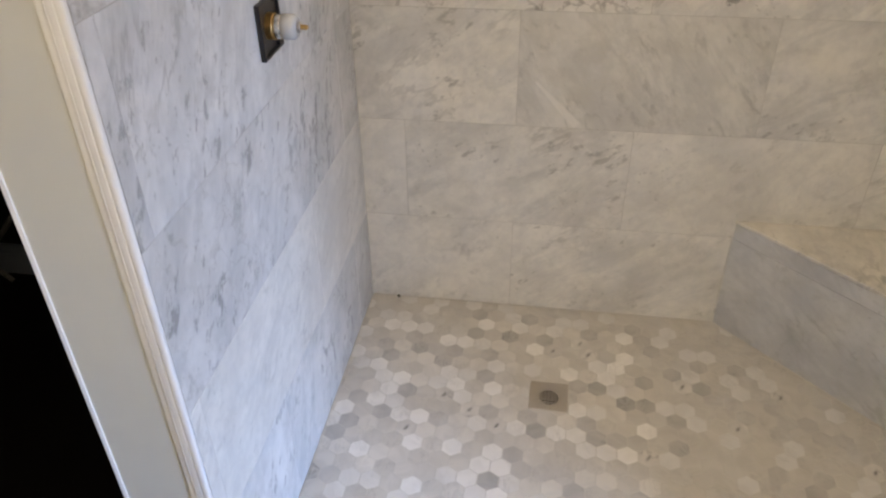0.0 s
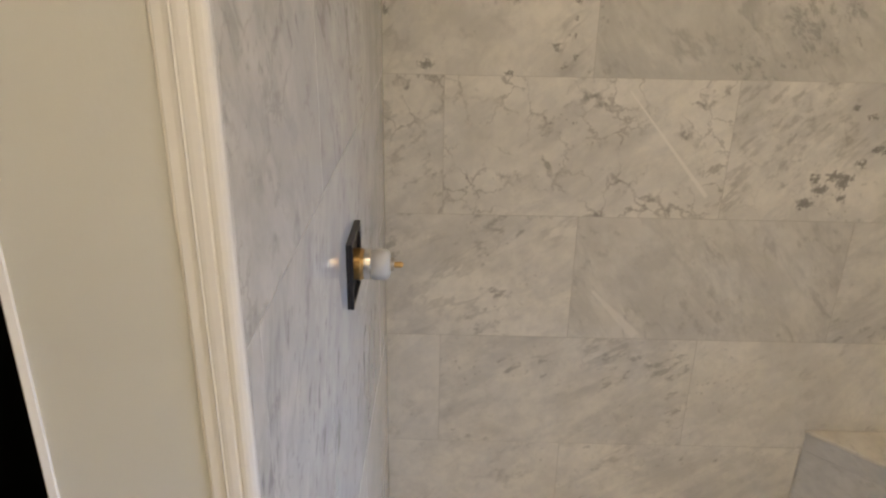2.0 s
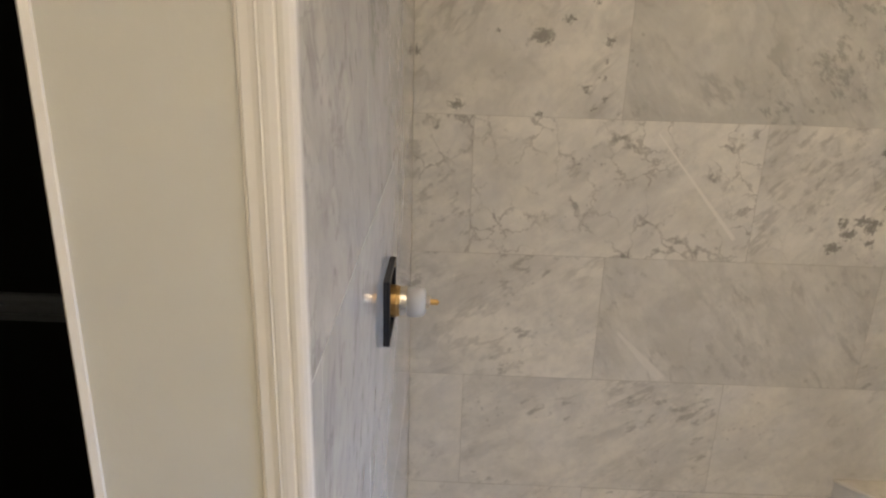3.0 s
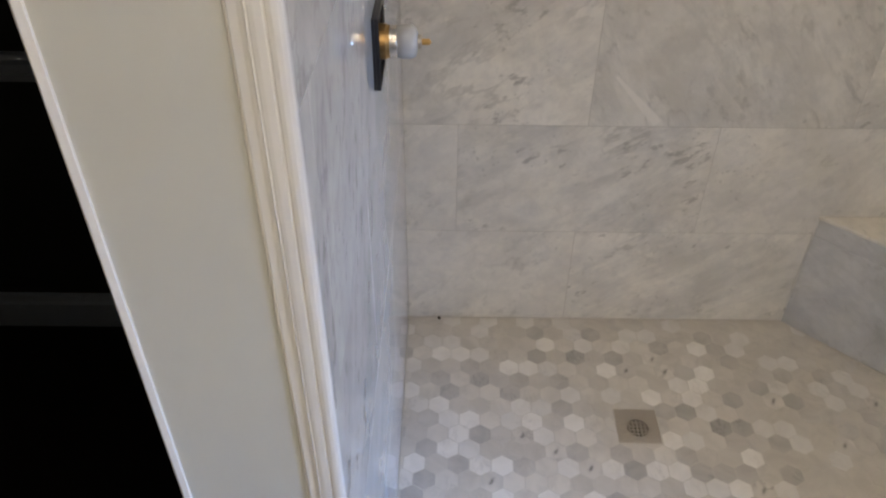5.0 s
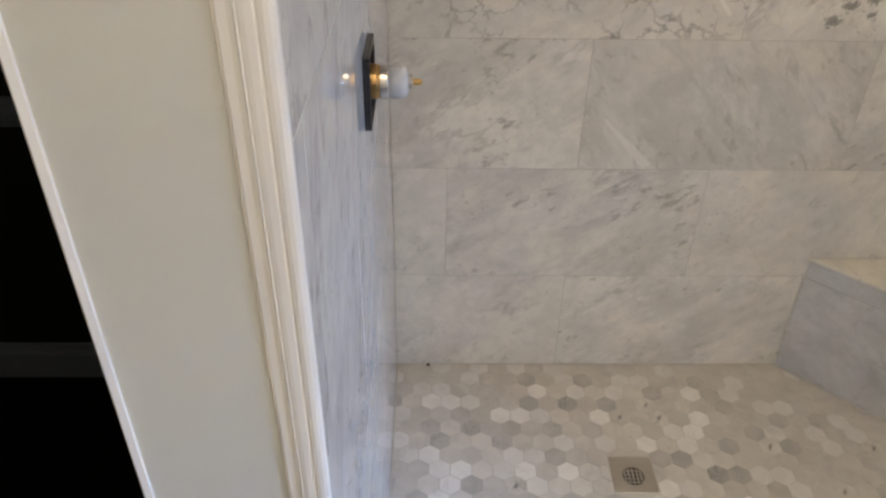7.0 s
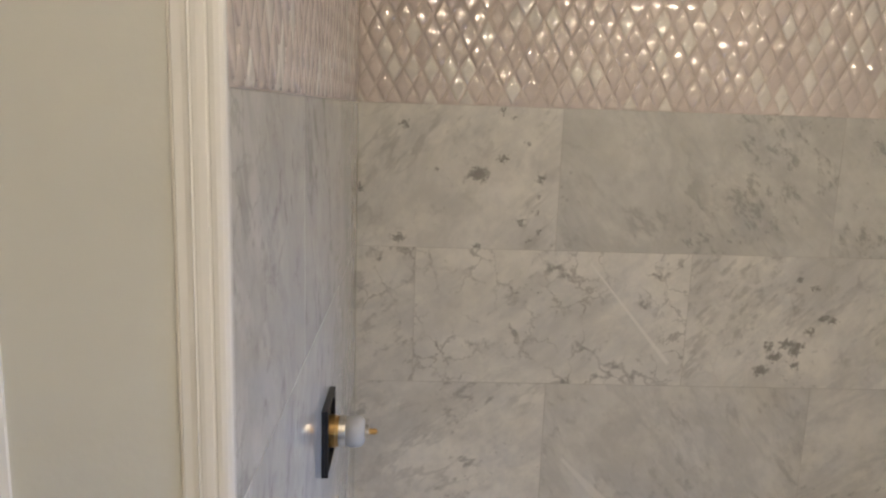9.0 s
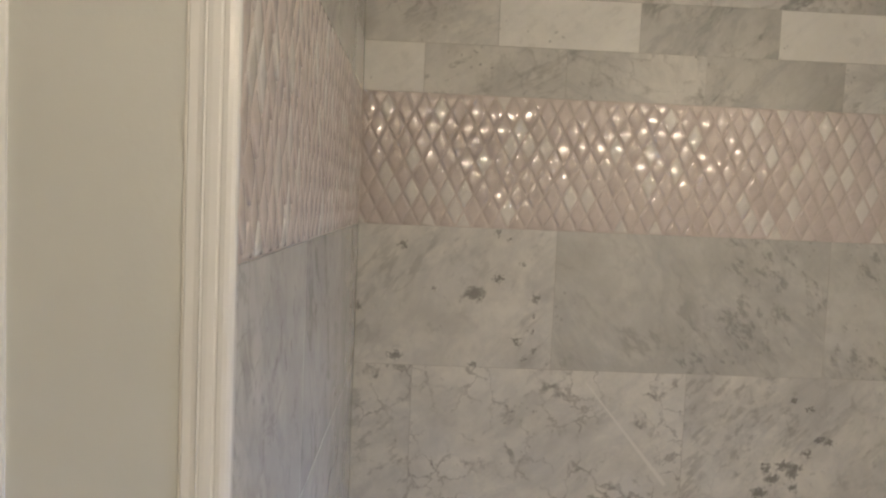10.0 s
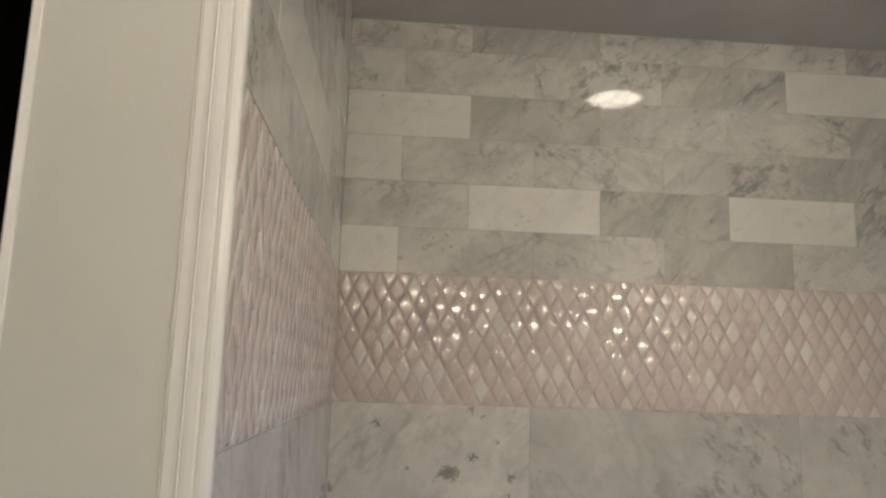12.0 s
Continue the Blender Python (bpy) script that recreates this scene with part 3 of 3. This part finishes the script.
sub_choice = [marble("subway_plain", vein=0.55, speck=0.45, crack=0.25, dots=0.5, lean=30, tone=SUB_TONE),
              marble("subway_pale", light=(0.88, 0.865, 0.82), grey=(0.78, 0.765, 0.725), vein=0.15, speck=0.10, crack=0.04, dots=0.35, cloud=0.5, tone=(0.95, 0.09)),
              marble("subway_veined", vein=1.0, speck=0.5, crack=0.55, dots=0.4, lean=42, stretch=2.0, tone=SUB_TONE),
              marble("subway_flecked", vein=0.6, speck=0.6, crack=0.40, dots=0.6, lean=-30, tone=SUB_TONE),
              marble("subway_grey", light=(0.68, 0.665, 0.625), grey=(0.52, 0.51, 0.48), vein=1.0, speck=0.5, crack=0.30, lean=50, tone=SUB_TONE)]
SUBWAY = {(0, 0): 1, (0, 1): 0, (0, 2): 3, (0, 3): 4, (0, 4): 0, (1, 0): 0, (1, 1): 1, (1, 2): 4, (1, 3): 1, (1, 4): 4, (2, 0): 1, (2, 1): 0, (2, 2): 3, (2, 3): 2,
          (2, 4): 4, (3, 0): 1, (3, 1): 4, (3, 2): 0, (3, 3): 3, (4, 0): 2, (4, 1): 0, (4, 2): 2, (4, 3): 4, (4, 4): 1, (5, 0): 2, (5, 1): 4, (5, 2): 0, (5, 3): 0}
z = BAND1
row = 0
while z < CEIL - 0.02:
    top = min(z + SUB_Z, CEIL)
    xs = cuts(0.130 if row % 2 == 0 else 0.286, SUB_X, ROOM_W)
    for k, (a, b) in enumerate(zip(xs, xs[1:])):
        lay(wall_back, on_back, a, b, z, top, sub_choice[SUBWAY.get((row, k), k % 5)], "subway_tile")
    ys = cuts(0.20 if row % 2 == 0 else 0.047, SUB_X, DEPTH)
    for a, b in zip(ys, ys[1:]):
        lay(wall_left, on_left, a, b, z, top, rng.choice(sub_choice), "subway_tile")
    z, row = top, row + 1

# ---------- diamond mosaic band ----------
HALF_W, SHIFT, ROWS_HALF = 0.0192, -0.003, 8
HALF_H = (BAND1 - BAND0) / ROWS_HALF
tagged(part("band_bed", boxed(0.0, ROOM_W, 0.0003, 0.012, BAND0, BAND1), M_GROUT_BAND, wall_back), "taupe grout bed of the mosaic band")
tagged(part("band_bed", boxed(-0.012, -0.0003, -DEPTH, -0.0, BAND0, BAND1), M_GROUT_BAND, wall_left), "taupe grout bed of the mosaic band")


PALE_DIAMONDS = {(6, 4), (14, 4), (10, 2), (12, 2), (3, 3), (19, 5), (17, 1), (3, 7), (8, 0), (12, 0), (6, 2), (9, 7), (21, 5), (24, 2), (47, 5), (54, 4), (56, 4),
                 (59, 3), (61, 5), (44, 2), (50, 2), (47, 1), (56, 6), (53, 7), (38, 6), (36, 4), (63, 3), (64, 6), (51, 5), (33, 5), (29, 5), (45, 7), (48, 8),
                 (62, 8), (60, 0), (64, 0), (48, 0), (30, 0), (34, 0)}


def diamonds(wall, place, end):
    """Glazed pillow-shaped diamonds of one wall, cut at the band's ends."""
    far = []
    cols = int(end / HALF_W) + 3
    for i in range(cols):
        for j in range(ROWS_HALF + 1):
            if (i + j) % 2:
                continue
            cx, cz = SHIFT + i * HALF_W, BAND0 + j * HALF_H
            k = 0.885
            hw, hh = HALF_W * k, HALF_H * k
            poly = [(cx - hw, cz), (cx - 0.06 * hw, cz - 0.94 * hh), (cx + 0.06 * hw, cz - 0.94 * hh), (cx + hw, cz), (cx + 0.06 * hw, cz + 0.94 * hh), (cx - 0.06 * hw, cz + 0.94 * hh)]
            for a, b, c in ((-1, 0, -0.0015), (1, 0, end - 0.0015), (0, -1, -BAND0 - 0.001), (0, 1, BAND1 - 0.001)):
                poly = clip(poly, a, b, c)
            if extent(poly) < 0.0001:
                continue
            mx, mz = sum(p[0] for p in poly) / len(poly), sum(p[1] for p in poly) / len(poly)
            rel = [(x - mx, zz - mz) for x, zz in poly]
            tilt = pose(0, -0.0016, 0, rng.gauss(0, 1.7), 0, rng.gauss(0, 1.7))
            glaze = M_MOSAIC_PALE if (i, j) in PALE_DIAMONDS or rng.random() < 0.05 else M_MOSAIC
            if mx < 1.36:
                ob = new("mosaic_tile", slab_mesh("mosaic_tile", rel, 0.006, 0.0007, glaze, rise=0.0008))
                ob.parent = wall
                ob.matrix_basis = place(mx, mz) @ tilt
            else:
                far.append((rel, place(mx, mz) @ tilt))
    if far:
        bm = bmesh.new()
        for rel, m in far:
            verts, faces = slab_data(rel, 0.006, 0.0007, 0.0008)
            vs = [bm.verts.new(m @ Vector(v)) for v in verts]
            for f in faces:
                bm.faces.new([vs[q] for q in f])
        tagged(part("mosaic_rest", bm, M_MOSAIC, wall), kind="stuff")


diamonds(wall_back, on_back, ROOM_W)
diamonds(wall_left, on_left, DEPTH)

# ---------- corner bench ----------
BX, BENCH_H = 1.045, 0.362
bench = tagged(new("corner_bench"), "low corner shower bench clad in grey marble", "bench")
leg = ROOM_W - BX
part("core", extruded([(BX + 0.012, -0.0005), (ROOM_W - 0.001, -0.0005), (ROOM_W - 0.001, -leg + 0.012)], 0.0, BENCH_H - 0.011), M_GROUT, bench)
front_len = leg * math.sqrt(2)


def on_bench(s, z):
    r = math.sqrt(0.5)
    return pose(BX + s * r, -s * r, z, 0, 0, -45)


M_BENCH = marble("marble_bench", light=(0.68, 0.68, 0.665), grey=(0.54, 0.545, 0.54), vein=0.4, speck=0.3, lean=-20)
M_BENCHTOP = marble("marble_bench_top", light=(0.76, 0.73, 0.66), grey=(0.62, 0.59, 0.53), vein=0.45, speck=0.5)
for z0, z1 in ((0.0, 0.303), (0.303, BENCH_H - 0.0103)):
    for a, b in ((0.004, 0.60), (0.60, front_len - 0.004)):
        lay(bench, on_bench, a, b, z0, z1, M_BENCH)
top = extruded([(BX - 0.002, -0.0008), (ROOM_W - 0.0008, -0.0008), (ROOM_W - 0.0008, -leg - 0.002)], BENCH_H - 0.010, BENCH_H)
bmesh.ops.bevel(top, geom=list(top.edges), offset=0.003, segments=2, affect="EDGES", profile=0.5)
part("seat_slab", top, M_BENCHTOP, bench, "pale honed marble seat slab")

# ---------- floor drain ----------
DX, DY, DS = 0.571, -0.378, 0.104
drain = tagged(new("floor_drain"), "square brushed nickel floor drain with round perforated centre", "drain")
drain.matrix_basis = pose(DX, DY, 0, 0, 0, -1)
plate = bmesh.new()
ring = 40
R = 0.026
outer = []
for i in range(ring):
    a = 2 * math.pi * i / ring
    c, s = math.cos(a), math.sin(a)
    f = DS / 2 / max(abs(c), abs(s))
    outer.append((c * f, s * f))
levels = [(outer, -0.012), (outer, -0.0012), ([(x * 0.97, y * 0.97) for x, y in outer], 0.0002),
          ([(R * math.cos(2 * math.pi * i / ring), R * math.sin(2 * math.pi * i / ring) - 0.006) for i in range(ring)], 0.0002),
          ([(R * 0.95 * math.cos(2 * math.pi * i / ring), R * 0.95 * math.sin(2 * math.pi * i / ring) - 0.006) for i in range(ring)], -0.032)]
vr = [[plate.verts.new((x, y, zz)) for x, y in pts] for pts, zz in levels]
for lo, hi in zip(vr, vr[1:]):
    for i in range(ring):
        plate.faces.new((lo[i], lo[(i + 1) % ring], hi[(i + 1) % ring], hi[i]))
part("plate", plate, M_STEEL, drain)
part("well", lathe([(0.0255, -0.0315), (0.0255, -0.0300)], pose(0, -0.006, 0)), M_HOLE, drain, "dark drain well")
for i in range(5):
    x = (i - 2) * 0.0095
    half = math.sqrt(max(0.0242 ** 2 - x * x, 0.0001))
    part("bar", boxed(x - 0.0018, x + 0.0018, -0.006 - half, -0.006 + half, -0.0050, -0.0006, bevel=0.0005), M_STEEL, drain)
for i in range(4):
    y = (i - 1.5) * 0.0105
    half = math.sqrt(0.0242 ** 2 - y * y)
    part("cross_bar", boxed(-half, half, y - 0.0078, y - 0.0042, -0.0048, -0.0009), M_STEEL, drain)

# ---------- shower valve ----------
VY, VZ = -0.556, 1.045
valve = tagged(new("shower_valve"), "unfinished shower valve with black plaster guard and brass stem", "shower valve")
valve.matrix_basis = pose(0.0, VY, VZ)
S = 0.0505
guard = bmesh.new()
box(guard, 0.0005, 0.004, -S, S, -S, S, bevel=0.001)
for a in ((0.004, 0.010, -S, S, S - 0.006, S), (0.004, 0.010, -S, S, -S, -S + 0.006), (0.004, 0.010, -S, -S + 0.006, -S + 0.006, S - 0.006),
          (0.004, 0.010, S - 0.006, S, -S + 0.006, S - 0.006)):
    box(guard, *a, bevel=0.0012)
part("guard_plate", guard, M_BLACK, valve, "black plastic guard plate")
out = pose(0, 0, 0, 0, 90, 0)
part("corner_gusset", boxed(0.0042, 0.0105, 0.026, 0.0428, -0.0428, -0.038, bevel=0.001), M_BLACK, valve)
part("corner_gusset", boxed(0.0042, 0.0105, 0.026, 0.0428, 0.038, 0.0428, bevel=0.001), M_BLACK, valve)
part("brass_body", lathe([(0.024, 0.004), (0.024, 0.016), (0.0225, 0.0175), (0.0225, 0.021)], out), M_BRASS, valve, "aged brass valve body", smooth=False)
part("retaining_nut", lathe([(0.0222, 0.020), (0.0228, 0.021), (0.0228, 0.0300), (0.0222, 0.0312), (0.0190, 0.0312)], out), M_CHROME, valve, "shiny nickel retaining nut")
part("cartridge", lathe([(0.0218, 0.0305), (0.0218, 0.0340), (0.0232, 0.0352), (0.0232, 0.0480), (0.0222, 0.0525), (0.0198, 0.0560), (0.0170, 0.0580), (0.0125, 0.0590), (0.0105, 0.0590), (0.0105, 0.0560)], out), M_PLASTIC, valve, "pale translucent plastic cartridge sleeve", smooth=True)
part("stem_seal", lathe([(0.0098, 0.056), (0.0098, 0.0635), (0.0088, 0.0645), (0.0060, 0.0645)], out), M_STEEL, valve)
stem = part("stem", lathe([(0.0045, 0.064), (0.0045, 0.0745), (0.0036, 0.0765)], out, 12), M_BRASS, valve, "yellow brass splined stem")
part("stem_screw", lathe([(0.0016, 0.0760), (0.0016, 0.0780)], out, 10), M_BRASS, stem)

# ---------- recessed ceiling lamp ----------
lamp = tagged(new("recessed_ceiling_lamp"), "round white recessed downlight, lit warm", "ceiling lamp")
lamp.matrix_basis = pose(LAMP_X, LAMP_Y, CEIL)
part("lens", lathe([(0.072, -0.0035), (0.072, -0.001)]), M_LENS, lamp, "glowing lamp lens")
ringm = bmesh.new()
rr = [[ringm.verts.new((r * math.cos(2 * math.pi * i / 40), r * math.sin(2 * math.pi * i / 40), zz)) for i in range(40)]
      for r, zz in ((0.0725, 0.0), (0.0725, -0.004), (0.080, -0.0055), (0.092, -0.003), (0.094, 0.0))]
for lo, hi in zip(rr, rr[1:]):
    for i in range(40):
        ringm.faces.new((lo[i], lo[(i + 1) % 40], hi[(i + 1) % 40], hi[i]))
part("trim_ring", ringm, M_FRAME, lamp)

# Housing for the added lamp; black inside so the tiles don't mirror it.
can = tagged(new("added_can_fixture"), "added black ceiling can lamp out of view, lit warm", "ceiling lamp")
can.matrix_basis = pose(CAN_X, CAN_Y, CEIL)
part("lens", lathe([(0.068, -0.012), (0.068, -0.0005)]), M_FRAME, can)
shell = bmesh.new()
rr = [[shell.verts.new((r * math.cos(2 * math.pi * i / 32), r * math.sin(2 * math.pi * i / 32), zz)) for i in range(32)]
      for r, zz in ((0.076, -0.0005), (0.076, -0.075), (0.082, -0.076), (0.082, -0.0005))]
for lo, hi in zip(rr, rr[1:]):
    for i in range(32):
        shell.faces.new((lo[i], lo[(i + 1) % 32], hi[(i + 1) % 32], hi[i]))
part("can", shell, M_BLACK, can, "black can with a dark baffle")

# vanity lights on the wall behind: three lit globes on each bar
for left, gaps, wide, size in ((-0.16, (0.0, 0.30, 0.62), 0.98, 0.050), (1.22, (0.0, 0.23, 0.47), 0.72, 0.046), (2.20, (0.0, 0.23, 0.47), 0.72, 0.038)):
    vanity = tagged(new("vanity_light"), "three-globe vanity light on a brushed metal bar, lit warm", "wall lamp", "vanity lights on the bathroom wall")
    vanity.matrix_basis = pose(left + gaps[2] / 2, -2.70, 2.0)
    part("back_bar", boxed(-wide / 2, wide / 2, 0.0005, 0.025, -0.05, 0.05, bevel=0.006), M_STEEL, vanity)
    for gap in gaps:
        gx = gap - gaps[2] / 2
        cup = part("socket_cup", lathe([(0.028, 0.025), (0.032, 0.040), (0.030, 0.062)], pose(gx, 0, 0, -90, 0, 0), 20), M_STEEL, vanity)
        globe = bmesh.new()
        bmesh.ops.create_uvsphere(globe, u_segments=20, v_segments=12, radius=size, matrix=pose(gx, 0.058 + size, 0))
        part("globe", globe, M_GLOBE, cup, "glowing warm glass globe", smooth=True)

# ---------- caulk bead beside the casing ----------
def caulk_line(z0, z1, bulge):
    bm = bmesh.new()
    rings = []
    count = 90
    for i in range(count + 1):
        zz = z0 + (z1 - z0) * i / count
        w = 0.0016 + 0.0005 * noise.noise(Vector((zz * 14, 0, 3)))
        w += 0.0016 * math.exp(-((zz - bulge) / 0.010) ** 2)
        x = X0 - 0.0012 + 0.0008 * noise.noise(Vector((zz * 6, 4, 0)))
        rings.append([bm.verts.new((x + w * math.cos(a), -DEPTH - 0.0025 + w * 0.9 * math.sin(a), zz)) for a in (2 * math.pi * q / 8 for q in range(8))])
    for lo, hi in zip(rings, rings[1:]):
        for i in range(8):
            bm.faces.new((lo[i], lo[(i + 1) % 8], hi[(i + 1) % 8], hi[i]))
    return bm


tagged(part("caulk_trim", caulk_line(0.0, 1.3, 1.034), M_CAULK, smooth=True), "uneven white caulk bead beside the casing", "trim", kind="structure")
tagged(part("caulk_trim", caulk_line(1.3, CEIL, 1.625), M_CAULK, smooth=True), "uneven white caulk bead beside the casing", "trim", kind="structure")

# ---------- dark dot at the foot of the wall -----
# Small lump added to stand for a dark dot in the wall-floor joint.
dot_mesh = bmesh.new()
bmesh.ops.create_icosphere(dot_mesh, subdivisions=2, radius=0.0055)
for v in dot_mesh.verts:
    v.co *= 1.0 + 0.35 * noise.noise(v.co * 240)
    v.co.z *= 0.75
dot_lump = tagged(part("joint_dot", dot_mesh, M_JOINTDOT), "small dark lump marking a dot at the foot of the wall", "debris")
dot_lump.matrix_basis = pose(0.086, -0.008, 0.0036)

# ---------- hexagon floor ----------
HP, HR, TURN = 0.0509, 0.0438, radians(-1.5)
HX, HY = 0.1356, -0.4936
DARK = {(-3, 5), (-2, 6), (-1, -1), (-1, 10), (0, 0), (0, 2), (0, 5), (0, 8), (2, 6), (2, 8), (2, 10), (4, 8), (8, -4), (8, 0), (10, 8), (11, 0), (12, 3), (12, 6), (13, -5), (13, 7), (14, 2), (15, 0), (15, 7), (20, 3), (22, -2)}
PALE = {(-5, 5), (-5, 9), (-4, 4), (-4, 8), (-3, 4), (-3, 8), (-2, 0), (-2, 11), (-1, 1), (-1, 2), (-1, 3), (0, 1), (0, 7), (0, 9), (0, 11), (1, -3), (1, 0), (1, 3), (1, 4), (1, 7), (2, -6), (2, 0), (2, 9), (3, -2), (4, 3), (4, 9), (4, 10), (5, -5), (5, -2), (5, 0), (5, 10), (6, -4), (7, 0), (8, 6), (9, -4), (9, 0), (9, 6), (10, 0), (10, 9), (12, 8), (13, 1), (13, 3), (13, 6), (15, 2), (15, 6), (16, 5), (17, 1)}
MARKED = {(2, -1), (2, 2), (4, 1), (5, 7), (6, 0), (6, 8), (7, 7), (13, 5), (14, -1), (17, 2), (18, 5), (24, 0)}
near, rest = [], []
for j in range(-18, 14):
    for i in range(-13, 42):
        across, up = (i + 0.5 * j) * HP, j * HR
        cx = HX + across * math.cos(TURN) - up * math.sin(TURN)
        cy = HY + across * math.sin(TURN) + up * math.cos(TURN)
        rad = HP / math.sqrt(3) * 0.965
        poly = [(cx + rad * math.cos(radians(60 * q + 30) + TURN), cy + rad * math.sin(radians(60 * q + 30) + TURN)) for q in range(6)]
        for a, b, c in ((-1, 0, -0.002), (0, 1, -0.002), (1, 1, BX - 0.004), (0, -1, 1.19)):
            poly = clip(poly, a, b, c)
        if extent(poly) < 0.00012:
            continue
        if any(abs(x - DX) < DS / 2 and abs(y - DY) < DS / 2 for x, y in poly):
            g = DS / 2 + 0.002
            poly = max((clip(poly, a, b, c) for a, b, c in ((1, 0, DX - g), (-1, 0, -DX - g), (0, 1, DY - g), (0, -1, -DY - g))), key=extent)
            if extent(poly) < 0.00012:
                continue
        if (i, j) in DARK:
            kind = 3
        elif (i, j) in MARKED:
            kind = 4
        elif (i, j) in PALE:
            kind = 0
        else:
            kind = rng.choices((0, 1, 2, 3), (0.16, 0.62, 0.20, 0.02))[0]
        mx, my = sum(p[0] for p in poly) / len(poly), sum(p[1] for p in poly) / len(poly)
        rel = [(x - mx, y - my) for x, y in poly]
        m = pose(mx, my, rng.uniform(-0.0004, 0.0004), -90 + rng.gauss(0, 0.25), rng.gauss(0, 0.25), 0)
        if kind == 4 or 0 < mx < 0.84 and -0.80 < my < -0.10:
            near.append((rel, m, kind))
        else:
            rest.append((rel, m, kind))
for rel, m, kind in near:
    ob = new("hex_tile", slab_mesh("hex_tile", rel, 0.004, 0.0006, M_HEX[kind]))
    ob.parent = floor
    ob.matrix_basis = m
for kind in range(5):
    bm = bmesh.new()
    for rel, m, k in rest:
        if k == kind:
            verts, faces = slab_data(rel, 0.004, 0.0006)
            vs = [bm.verts.new(m @ Vector(v)) for v in verts]
            for f in faces:
                bm.faces.new([vs[q] for q in f])
    tagged(part("hex_tiles", bm, M_HEX[kind], floor), kind="stuff")
